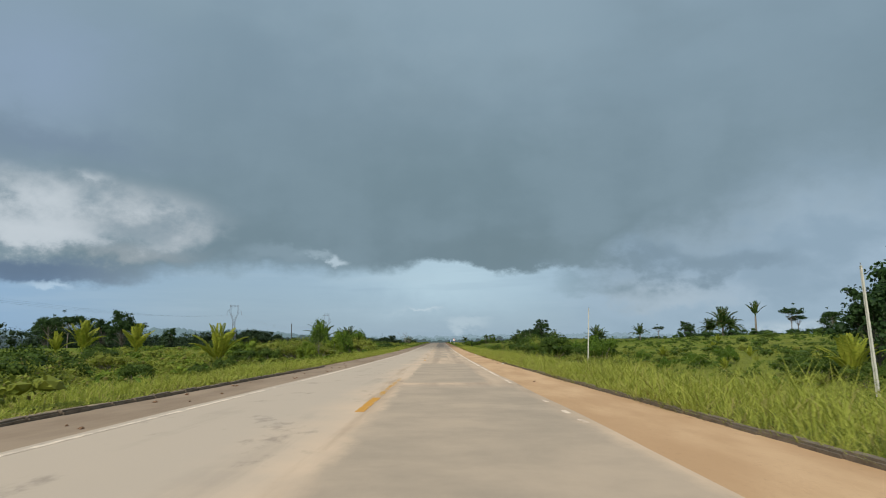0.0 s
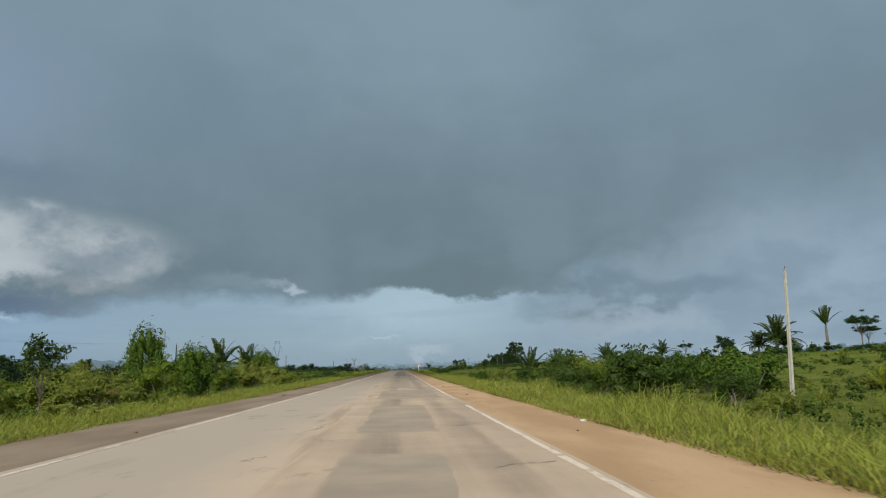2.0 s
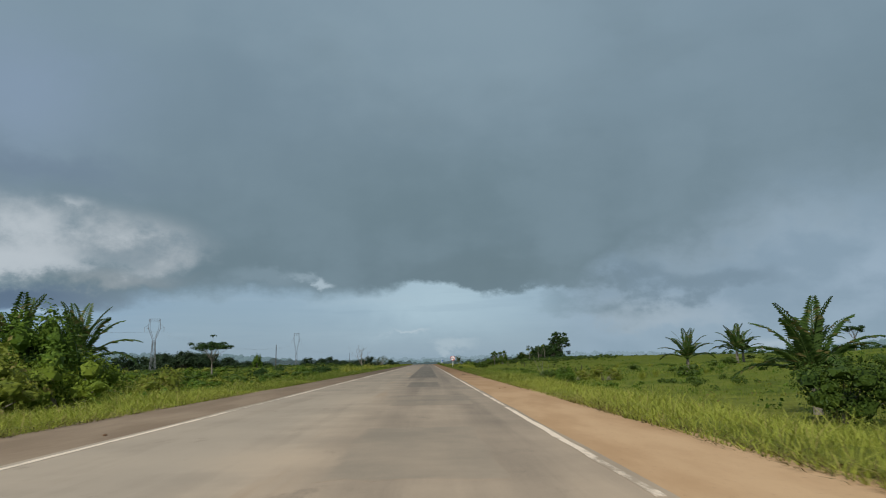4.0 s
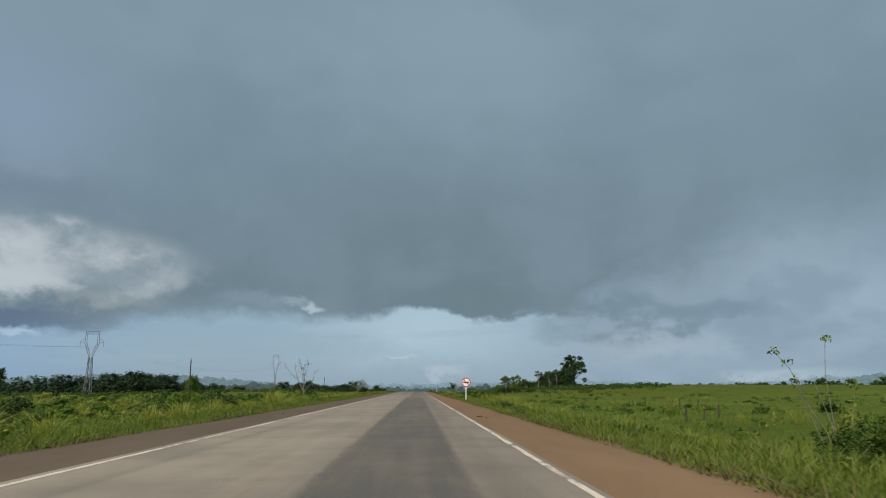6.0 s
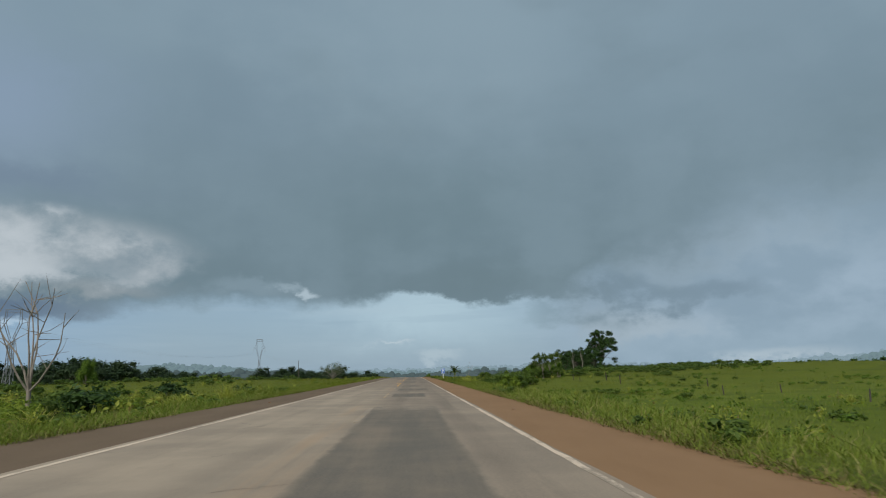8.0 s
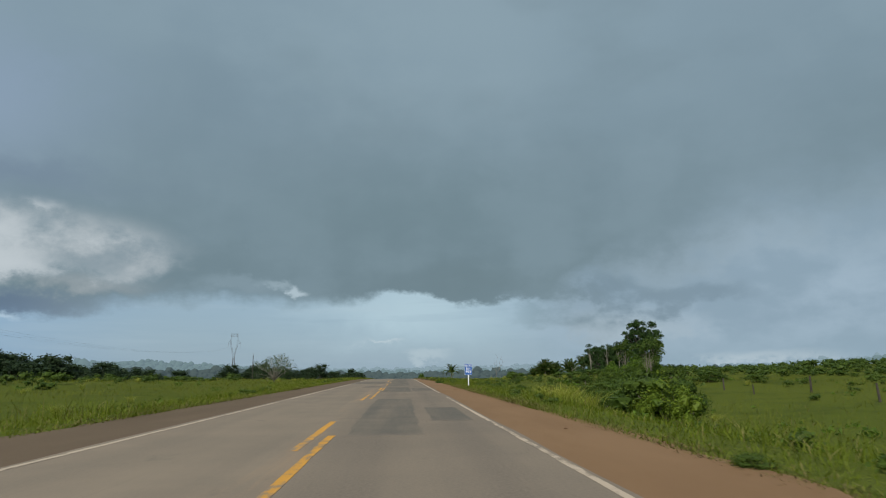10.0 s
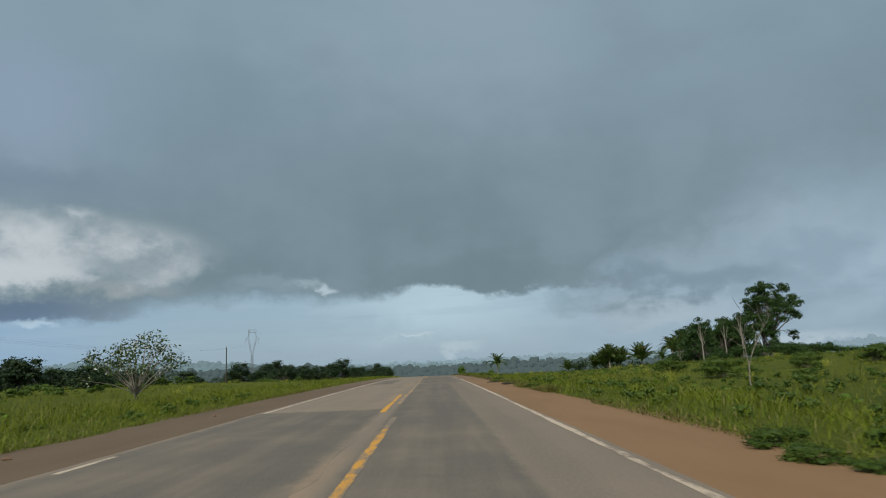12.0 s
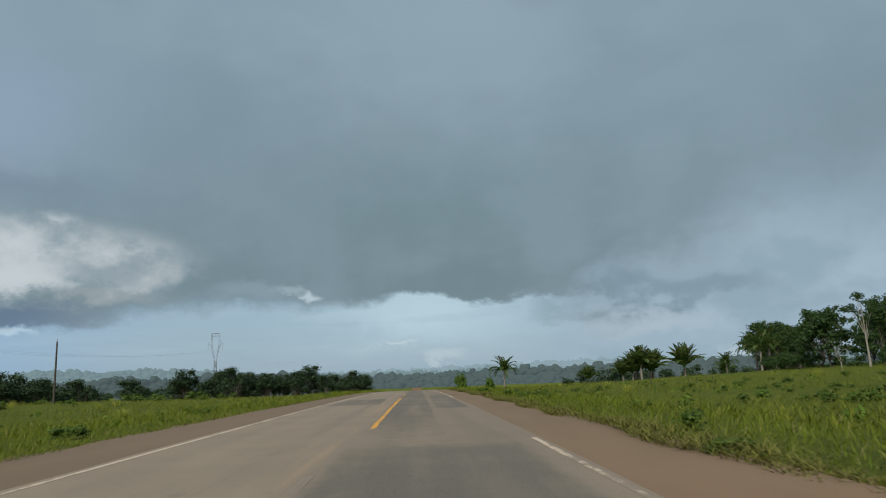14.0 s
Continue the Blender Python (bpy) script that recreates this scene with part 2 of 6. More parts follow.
def road_material():
    m, tr, b = material("dusty_asphalt", 0.82, 0, 0.25)
    col, rise = road_colour(tr, place_of(tr))
    colour_in(tr, b, col)
    bumped(tr, b, rise, 0.35, 0.01)
    return m


def patch_material():
    """Newer, darker asphalt whose rim is rolled thin and dusted over."""
    m, tr, b = material("patched_asphalt", 0.8, 0, 0.25)
    p = place_of(tr)
    x, y, z = axes(tr, p)
    streak = noised(tr, scaled(tr, p, 1.0, 0.05, 1.0, (2, 0, 0)), 1.6, 5, 0.6)
    blot = noised(tr, p, 0.5, 6, 0.65)
    grain = noised(tr, p, 26.0, 3, 0.7)
    base = mixed(tr, grain.ramp(0.3, 0.7), (0.092, 0.081, 0.067), (0.128, 0.111, 0.090))
    col = mixed(tr, (streak * 0.7 + blot * 0.6).ramp(0.50, 0.92) * 0.60, base, (0.230, 0.178, 0.128))
    # paler at the start: dust, with some of the early sunlight painted in
    col = mixed(tr, y.ramp(190, 110) * 0.76, col, mixed(tr, blot.ramp(0.3, 0.7), (0.40, 0.315, 0.230), (0.53, 0.405, 0.290)))
    gx, gy, gz = axes(tr, Val(tr, tr.nodes.new("ShaderNodeTexCoord").outputs["Generated"]))
    rim = ((gx - 0.5).op("ABSOLUTE") * -1.0 + 0.5).op("MINIMUM", (gy - 0.5).op("ABSOLUTE") * -1.6 + 0.8)
    rough_edge = noised(tr, scaled(tr, p, 1, 0.6, 1), 2.2, 7, 0.7) - 0.5
    col = mixed(tr, (rim + rough_edge * 0.16 + (blot - 0.5) * 0.08).ramp(0.0, 0.085), road_colour(tr, p)[0], col)
    colour_in(tr, b, col)
    bumped(tr, b, grain, 0.3, 0.01)
    return m


def shoulder_material():
    m, tr, b = material("laterite_shoulder", 0.9, 0, 0.15)
    p = place_of(tr)
    x, y, z = axes(tr, p)
    blot = noised(tr, scaled(tr, p, 1, 0.25, 1), 0.7, 6, 0.6)
    grain = noised(tr, p, 14.0, 5, 0.7)
    a = mixed(tr, blot.ramp(0.35, 0.65), (0.440, 0.272, 0.145), (0.550, 0.360, 0.205))
    c = mixed(tr, blot.ramp(0.35, 0.65), (0.230, 0.165, 0.112), (0.310, 0.230, 0.160))
    col = mixed(tr, x.ramp(-1, 1), c, a)
    # browner earth further on, also darkened to stand for cloud shade
    col = mixed(tr, y.ramp(120, 230) * 0.93, col, mixed(tr, x.ramp(-1, 1), mixed(tr, blot, (0.088, 0.062, 0.040), (0.132, 0.093, 0.060)), mixed(tr, blot, (0.150, 0.086, 0.043), (0.212, 0.124, 0.064))))
    col = mixed(tr, y.ramp(430, 490) * 0.8, col, mixed(tr, blot, (0.128, 0.094, 0.066), (0.186, 0.136, 0.096)))
    col = mixed(tr, grain.ramp(0.58, 0.75) * 0.5, col, (0.16, 0.095, 0.06))
    colour_in(tr, b, col)
    bumped(tr, b, grain + blot, 0.5, 0.02)
    return m


def paint_material(name, a, c, wear=0.5, far_shade=0.0):
    """Road paint worn through to the asphalt in flakes, and tinted darker further on for lost sunlight."""
    m, tr, b = material(name, 0.7, 0, 0.3)
    p = place_of(tr)
    n = noised(tr, scaled(tr, p, 1, 0.35, 1), 5.0, 8, 0.75)
    big = noised(tr, scaled(tr, p, 0.3, 0.12, 1), 1.0, 4, 0.6)
    col = mixed(tr, noised(tr, p, 12, 4, 0.6), a, c)
    # painted shade: the line dulls along y where the sun is gone
    col = mixed(tr, axes(tr, p)[1].ramp(170, 330) * far_shade, col, (0.330, 0.255, 0.185))
    gx = axes(tr, Val(tr, tr.nodes.new("ShaderNodeTexCoord").outputs["Generated"]))[0]
    side = (gx - 0.5).op("ABSOLUTE") * 0.34
    col = mixed(tr, (n * 0.6 + big * 0.6 + side * side * 2.2).ramp(wear, wear + 0.12), col, road_colour(tr, p)[0])
    colour_in(tr, b, col)
    return m


def ground_material():
    """Pasture and scrub seen from above: patches of greens, straw and bare red earth near the road."""
    m, tr, b = material("pasture_ground", 0.95, 0, 0.1)
    p = place_of(tr)
    x, y, z = axes(tr, p)
    blot = noised(tr, p, 0.05, 6, 0.6)
    tuft = noised(tr, p, 0.9, 6, 0.7)
    grain = noised(tr, p, 7.0, 5, 0.7)
    col = mixed(tr, blot.ramp(0.35, 0.65), (0.140, 0.178, 0.022), (0.235, 0.245, 0.044))
    col = mixed(tr, tuft.ramp(0.45, 0.70) * 0.5, col, (0.055, 0.095, 0.012))
    col = mixed(tr, noised(tr, p, 0.022, 5, 0.6).ramp(0.55, 0.72) * 0.5, col, (0.170, 0.190, 0.040))
    # deeper green further on, its darkening partly painted cloud shade
    col = mixed(tr, y.ramp(185, 250) * 0.65, col, mixed(tr, tuft, (0.072, 0.112, 0.009), (0.138, 0.172, 0.020)))
    col = mixed(tr, y.ramp(320, 420) * 0.75, col, mixed(tr, tuft, (0.058, 0.078, 0.007), (0.126, 0.138, 0.018)))
    col = mixed(tr, grain.ramp(0.5, 0.8) * 0.35, col, (0.120, 0.160, 0.030))
    col = mixed(tr, noised(tr, scaled(tr, p, 1, 1, 1, (40, 9, 0)), 0.13, 7, 0.7).ramp(0.50, 0.66) * 0.50, col, (0.045, 0.072, 0.012))
    earth = ((x.op("ABSOLUTE") - 5.75) + (tuft - 0.5) * 1.6).ramp(0.5, -0.2)
    col = mixed(tr, earth, col, (0.20, 0.115, 0.060))
    colour_in(tr, b, col)
    bumped(tr, b, tuft * 2.0 + grain, 1.0, 0.25)
    return m


def leaf_material(name, a, c, glow=0.28, rough=0.55, dry=None):
    """Leaves: colour varies leaf by leaf and plant by plant, and light comes through them."""
    m, tr, b = material(name, rough, 0, 0.16)
    g = Val(tr, tr.nodes.new("ShaderNodeNewGeometry").outputs["Random Per Island"])
    o = Val(tr, tr.nodes.new("ShaderNodeObjectInfo").outputs["Random"])
    col = mixed(tr, (g * 0.7 + o * 0.3), a, c)
    if dry:
        col = mixed(tr, g.ramp(0.86, 0.90) * 0.8, col, dry)
    colour_in(tr, b, col)
    through_leaf = tr.nodes.new("ShaderNodeBsdfTranslucent")
    tr.links.new(col.s, through_leaf.inputs[0])
    mix = tr.nodes.new("ShaderNodeMixShader")
    mix.inputs[0].default_value = glow
    tr.links.new(b.outputs[0], mix.inputs[1])
    tr.links.new(through_leaf.outputs[0], mix.inputs[2])
    tr.links.new(mix.outputs[0], tr.nodes["Material Output"].inputs[0])
    return m


def distance_material(name, tone, haze_glow):
    """Hills kilometres away; the haze of wet air is put in as a faint emission."""
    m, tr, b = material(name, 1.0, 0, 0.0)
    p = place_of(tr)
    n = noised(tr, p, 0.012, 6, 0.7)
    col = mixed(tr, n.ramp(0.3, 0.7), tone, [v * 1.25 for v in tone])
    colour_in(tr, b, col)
    b.inputs["Emission Color"].default_value = (*haze_glow, 1)
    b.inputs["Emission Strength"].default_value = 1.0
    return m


ASPHALT, PATCH, SHOULDER = road_material(), patch_material(), shoulder_material()
CRACK = mottled("crack_dirt", (0.11, 0.09, 0.07), (0.18, 0.14, 0.11), 6.0)
WHITE_LINE = paint_material("worn_white_paint", (0.80, 0.665, 0.525), (0.68, 0.55, 0.425), 0.585, 0.72)
YELLOW_LINE = paint_material("worn_yellow_paint", (0.60, 0.285, 0.024), (0.48, 0.24, 0.040), 0.575)
YELLOW_CLEAR = paint_material("clear_yellow_paint", (0.60, 0.285, 0.024), (0.48, 0.24, 0.040), 0.68)
YELLOW_FAINT = paint_material("faint_yellow_paint", (0.56, 0.29, 0.045), (0.44, 0.25, 0.07), 0.50)
GROUND = ground_material()
# grass turns greener along the road; sun and cloud shade are partly in these colours
GRASS_TALL = leaf_material("verge_grass_blades", (0.195, 0.238, 0.026), (0.415, 0.415, 0.078), 0.35, 0.6, (0.30, 0.24, 0.09))
GRASS_FIELD = leaf_material("pasture_grass_blades", (0.160, 0.196, 0.024), (0.310, 0.315, 0.066), 0.35, 0.6, (0.20, 0.19, 0.06))
GRASS_GREEN_SHADED = leaf_material("green_shaded_verge_blades", (0.078, 0.115, 0.006), (0.160, 0.186, 0.016), 0.35, 0.6, (0.22, 0.19, 0.07))
GRASS_MID = leaf_material("pale_green_verge_blades", (0.090, 0.134, 0.013), (0.188, 0.222, 0.034), 0.35, 0.6, (0.27, 0.23, 0.09))
GRASS_PASTURE = leaf_material("rich_pasture_blades", (0.088, 0.140, 0.010), (0.176, 0.221, 0.026), 0.35, 0.6, (0.20, 0.19, 0.06))
GRASS_DEEP_SHADED = leaf_material("deep_green_shaded_blades", (0.080, 0.104, 0.007), (0.158, 0.166, 0.018), 0.3, 0.6, (0.15, 0.14, 0.05))
GRASS_DRY = leaf_material("trodden_dry_grass", (0.090, 0.085, 0.025), (0.200, 0.155, 0.060), 0.2, 0.8)
GRASS_DEAD = leaf_material("matted_dead_grass", (0.056, 0.062, 0.012), (0.180, 0.165, 0.042), 0.15, 0.85)
LEAF_DARK = leaf_material("dark_forest_leaves", (0.016, 0.036, 0.010), (0.040, 0.075, 0.016), 0.2)
LEAF_SHRUB = leaf_material("sunlit_shrub_leaves", (0.064, 0.110, 0.010), (0.195, 0.250, 0.028), 0.30)
LEAF_DEEP = leaf_material("deep_green_scrub_leaves", (0.028, 0.056, 0.009), (0.085, 0.125, 0.018), 0.25)
LEAF_MID = leaf_material("shrub_leaves", (0.042, 0.088, 0.010), (0.125, 0.190, 0.022), 0.28)
LEAF_BRIGHT = leaf_material("young_yellow_green_leaves", (0.110, 0.170, 0.018), (0.250, 0.270, 0.030), 0.32)
LEAF_OLIVE = leaf_material("olive_shrub_leaves", (0.118, 0.152, 0.020), (0.265, 0.280, 0.044), 0.3, 0.55, (0.17, 0.13, 0.05))
LEAF_FAR = leaf_material("far_wood_leaves", (0.014, 0.028, 0.012), (0.034, 0.056, 0.022), 0.15)
LEAF_PALE = leaf_material("pale_blossom_leaves", (0.025, 0.045, 0.014), (0.070, 0.105, 0.030), 0.2, 0.55, (0.48, 0.48, 0.42))
PALM = leaf_material("palm_leaflets", (0.030, 0.062, 0.014), (0.080, 0.125, 0.026), 0.22, 0.45, (0.16, 0.13, 0.05))
PALM_YOUNG = leaf_material("young_palm_leaflets", (0.20, 0.245, 0.022), (0.36, 0.36, 0.045), 0.35, 0.5)
BARK = mottled("grey_bark", (0.13, 0.11, 0.09), (0.24, 0.21, 0.175), 3.0, bump=0.4)
BARK_PALE = mottled("pale_bark", (0.34, 0.32, 0.28), (0.55, 0.52, 0.46), 3.0, bump=0.3)
BARK_WEATHERED = mottled("weathered_pale_bark", (0.16, 0.145, 0.12), (0.28, 0.255, 0.21), 3.0, bump=0.3)
BARK_DARK = mottled("dark_damp_bark", (0.060, 0.052, 0.044), (0.125, 0.108, 0.090), 3.0, bump=0.4)
CONCRETE_POLE = mottled("pale_pole_concrete", (0.42, 0.40, 0.34), (0.58, 0.54, 0.46), 1.8, dirt=(0.20, 0.17, 0.13))
WOOD_DARK = mottled("dark_fence_wood", (0.035, 0.030, 0.025), (0.085, 0.072, 0.058), 5.0, bump=0.4)
KERB = mottled("stained_kerb_concrete", (0.100, 0.078, 0.055), (0.200, 0.155, 0.108), 2.5, bump=0.5, dirt=(0.055, 0.046, 0.032))
STEEL = mottled("galvanised_steel", (0.22, 0.23, 0.24), (0.34, 0.35, 0.36), 2.0, rough=0.5, metal=0.6)
PYLON_STEEL = mottled("weathered_pylon_steel", (0.105, 0.112, 0.122), (0.18, 0.19, 0.20), 2.0, rough=0.6, metal=0.4)
WHITE_PAINT = mottled("white_sign_paint", (0.70, 0.70, 0.67), (0.80, 0.80, 0.78), 4.0, rough=0.45, dirt=(0.55, 0.48, 0.38))
RED_PAINT = mottled("red_sign_sheeting", (0.40, 0.012, 0.020), (0.50, 0.020, 0.028), 5.0, rough=0.4)
BLUE_PAINT = mottled("blue_sign_sheeting", (0.010, 0.085, 0.36), (0.016, 0.11, 0.43), 5.0, rough=0.4)
BLACK_PAINT = mottled("black_sign_film", (0.012, 0.012, 0.013), (0.025, 0.025, 0.026), 5.0, rough=0.5)
RUBBER = mottled("torn_rubber", (0.015, 0.014, 0.013), (0.05, 0.04, 0.032), 9.0, rough=0.75, bump=0.5)
EARTH_CLOD = mottled("red_earth_clods", (0.13, 0.075, 0.045), (0.24, 0.14, 0.08), 9.0, bump=0.6)
LITTER = mottled("white_plastic_litter", (0.6, 0.6, 0.58), (0.78, 0.78, 0.76), 6.0, rough=0.4)
# backdrop ridges: the last colour is emission that imitates haze
WOODS_HAZE_GLOW = distance_material("haze_glow_woods", (0.024, 0.031, 0.027), (0.046, 0.064, 0.071))
HILL_NEAR = distance_material("haze_glow_near_hills", (0.030, 0.045, 0.040), (0.120, 0.165, 0.190))
HILL_FAR = distance_material("haze_glow_far_hills", (0.03, 0.04, 0.04), (0.185, 0.245, 0.290))

# ---- meshes ----


def mesh_from(name, verts, faces, mat, flat=True):
    """A mesh from arrays: verts n x 3, faces n x 3 or n x 4."""
    v, f = np.asarray(verts, dtype=np.float32), np.asarray(faces, dtype=np.int32)
    me = bpy.data.meshes.new(name)
    k = f.shape[1]
    me.vertices.add(len(v))
    me.vertices.foreach_set("co", v.ravel())
    me.loops.add(f.size)
    me.loops.foreach_set("vertex_index", f.ravel())
    me.polygons.add(len(f))
    me.polygons.foreach_set("loop_start", np.arange(0, f.size, k, dtype=np.int32))
    me.update(calc_edges=True)
    me.validate()
    if flat:
        me.shade_flat()
    else:
        me.shade_smooth()
    me.materials.append(mat)
    return me


def part(name, data, mat=None, parent=None, label=""):
    """Links a bmesh or mesh as one mesh object under a thing or a part."""
    if isinstance(data, bmesh.types.BMesh):
        me = bpy.data.meshes.new(name)
        data.to_mesh(me)
        data.free()
        me.shade_flat()
        me.materials.append(mat)
    else:
        me = data
    ob = new(name, me)
    ob.parent = parent
    return tagged(ob, label)


def tube(path, radii, sides=7):
    """Verts and quads of a bent, tapered tube through the points of path."""
    pts = [Vector(p) for p in path]
    vs, fs = [], []
    for i, p in enumerate(pts):
        way = (pts[min(i + 1, len(pts) - 1)] - pts[max(i - 1, 0)]).normalized()
        a = way.orthogonal().normalized()
        b = way.cross(a)
        for k in range(sides):
            w = 2 * math.pi * k / sides
            vs.append(p + (a * math.cos(w) + b * math.sin(w)) * radii[i])
    for i in range(len(pts) - 1):
        for k in range(sides):
            q = (k + 1) % sides
            fs.append((i * sides + k, i * sides + q, (i + 1) * sides + q, (i + 1) * sides + k))
    return vs, fs


def joined(pieces):
    """Several (verts, faces) as one."""
    vs, fs, n = [], [], 0
    for v, f in pieces:
        vs.append(np.array([tuple(p) for p in v], dtype=np.float32))
        fs.append(np.asarray(f, dtype=np.int32) + n)
        n += len(v)
    return np.concatenate(vs), np.concatenate(fs)


def rounded_box(sx, sy, sz, bevel=0.01, at=(0, 0, 0)):
    bm = bmesh.new()
    bmesh.ops.create_cube(bm, size=1)
    bmesh.ops.scale(bm, vec=(sx, sy, sz), verts=bm.verts)
    if bevel:
        bmesh.ops.bevel(bm, geom=bm.edges[:], offset=bevel, segments=2, affect="EDGES")
    bmesh.ops.translate(bm, vec=at, verts=bm.verts)
    return bm


# ---- the ground: one sheet from the verge to the horizon ----


def fade(a, b, v):
    k = np.clip((v - a) / (b - a), 0, 1)
    return k * k * (3 - 2 * k)


EDGE_RIGHT, EDGE_LEFT = 5.65, 6.0


def land(x, y):
    """Height of the land at x, y (numbers or arrays), road bed included."""
    x, y = np.asarray(x, dtype=float), np.asarray(y, dtype=float)
    road = np.where(y < 130, (130 - np.clip(y, -100, 130)) ** 2 / 24000, np.where(y < 700, -(np.maximum(y - 420, 0) ** 2) / 14000,
                    -5.6 - 15.0 * (fade(580, 1150, y) - fade(580, 1150, 700))))
    out = np.abs(x) - np.where(x > 0, EDGE_RIGHT, EDGE_LEFT)
    middle, late = fade(240, 350, y), fade(360, 430, y)
    # right: down the bank, then a slow rise to a low ridge; later a grassy knoll that carries a grove
    first = -1.7 * fade(0.6, 10, out) + 5.1 * fade(16, 112, out)
    second = -1.9 * fade(0.6, 11, out) + 3.2 * fade(18, 165, out)
    third = -0.45 * fade(0.6, 7, out) + 1.55 * fade(7, 46, out) * fade(540, 460, y) + (1.0 * fade(40, 80, out) + 0.9 * fade(7, 60, out) * fade(470, 560, y)) * fade(690, 600, y) - 6 * fade(150, 600, out)
    right = (first * (1 - middle) + second * middle) * (1 - late) + third * late
    # left: a shallow bank, nearly level land, then lower ground with woods
    dip_l = -1.15 + late * 0.75
    left = dip_l * fade(0.4, 9, out) + 0.45 * late * fade(10, 40, out) - (1.0 + 3.0 * late) * fade(60, 190, out)
    wave = 0.22 * np.sin(x * 0.071 + 1.3) * np.sin(y * 0.045 + x * 0.02) + 0.10 * np.sin(x * 0.31 + y * 0.17) * np.sin(y * 0.23)
    side = np.where(x > 0, right, left) + wave * fade(2, 12, out)
    bed = np.where(out < 0.15, -0.07, -0.03)
    return road + np.where(out < 0, bed, bed + side)


def land_at(x, y):
    return float(land(x, y))


def build_ground():
    near = [5.6, 5.8, 6.0, 6.2, 6.6, 7.2, 8, 9, 10, 11.5, 13, 15, 17.5, 20, 23, 27, 31, 36, 42, 49, 57, 66, 77, 90, 106, 125, 148, 175, 210,
            260, 330, 430, 580, 800, 1200, 1800, 2800, 4600]
    xs = np.array([-v for v in reversed(near)] + [-3.0, 0.0, 3.0] + near)
    ys = np.concatenate([np.array([-600, -400, -250, -150, -100, -70]), np.arange(-50, 720, 3.0),
                         np.geomspace(725, 4700, 40)])
    gx, gy = np.meshgrid(xs, ys)
    v = np.stack([gx, gy, land(gx, gy)], axis=-1).reshape(-1, 3)
    w = len(xs)
    i = np.arange(len(ys) - 1)[:, None] * w + np.arange(w - 1)[None, :]
    f = np.stack([i, i + 1, i + w + 1, i + w], axis=-1).reshape(-1, 4)
    tagged(new("ground", mesh_from("ground", v, f, GROUND, flat=False)), "green pasture land falling away from the road bank", "ground", kind="structure")


build_ground()

# ---- the road ----
Y_LIST = np.concatenate([np.arange(-60, 720, 2.0), np.arange(720, 1041, 20.0)])


def strip(name, mat, x0, x1, z, ys=Y_LIST, rag0=0.0, rag1=0.0, seed=0, cross=1):
    """A ribbon along the road from x0 to x1, z above the road bed, with ragged edges."""
    rng = np.random.default_rng(seed)
    n = len(ys)

    def rag(amount):
        r = rng.normal(0, 1, n)
        for _ in range(1):
            r = (np.roll(r, 1) + 2 * r + np.roll(r, -1)) / 4
        return r * amount
    a, b = x0 + rag(rag0), x1 + rag(rag1)
    rz = np.array([road_z(float(v)) for v in ys]) + z
    cols = [np.stack([a + (b - a) * k / cross, ys, rz], axis=-1) for k in range(cross + 1)]
    v = np.concatenate(cols)
    i = np.arange(n - 1)
    f = np.concatenate([np.stack([i + k * n, i + (k + 1) * n, i + 1 + (k + 1) * n, i + 1 + k * n], axis=-1) for k in range(cross)])
    return mesh_from(name, v, f, mat)


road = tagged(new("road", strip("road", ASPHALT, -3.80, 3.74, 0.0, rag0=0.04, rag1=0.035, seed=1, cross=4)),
              "worn two-lane asphalt highway under pale red dust", "road", kind="structure")
tagged(new("shoulder_right", strip("shoulder_right", SHOULDER, 3.6, 5.85, -0.012, np.arange(-60, 720, 0.7), 0, 0.16, 2, 3)),
       "flat red laterite shoulder beside the asphalt", "shoulder", kind="structure")
tagged(new("shoulder_left", strip("shoulder_left", SHOULDER, -6.2, -3.6, -0.012, np.arange(-60, 720, 0.7), 0.16, 0, 3, 3)),
       "brown gravelly shoulder beside the asphalt", "shoulder", kind="structure")


def ragged_patch(name, mat, x0, x1, y0, y1, z, seed, rag=0.10, parent=None, label="", thick=0.012):
    """A thin slab of newer asphalt (or paint) with an uneven outline."""
    ys = np.linspace(y0, y1, max(4, int((y1 - y0) / 0.45)))
    cross = 7 if x1 - x0 > 0.6 else 1
    me = strip(name, mat, x0, x1, z, ys, rag, rag, seed, cross)
    if cross > 1:   # uneven ends
        rng = random.Random(seed)
        n = len(ys)
        for k in range(cross + 1):
            for end, way in ((0, 1), (n - 1, -1)):
                me.vertices[k * n + end].co.y += way * rng.uniform(0.0, 0.38)
    bm = bmesh.new()
    bm.from_mesh(me)
    r = bmesh.ops.extrude_face_region(bm, geom=bm.faces[:])
    bmesh.ops.translate(bm, vec=(0, 0, -thick), verts=[g for g in r["geom"] if isinstance(g, bmesh.types.BMVert)])
    bm.to_mesh(me)
    bm.free()
    me.shade_flat()
    return part(name, me, None, parent, label)


# repaired stretches: x from, x to, y from, y to
PATCHES = ((0.03, 3.66, -25, 22.4), (0.03, 2.95, 22.4, 47), (0.5, 2.2, 62.1, 62.9), (0.55, 2.0, 66, 77), (2.2, 3.3, 68, 73), (0.5, 2.2, 80, 91),
           (0.3, 3.2, 96, 108.5), (0.55, 2.1, 114, 133), (0.4, 2.4, 140, 146), (0.5, 2.9, 152, 158), (0.5, 2.2, 166, 174))
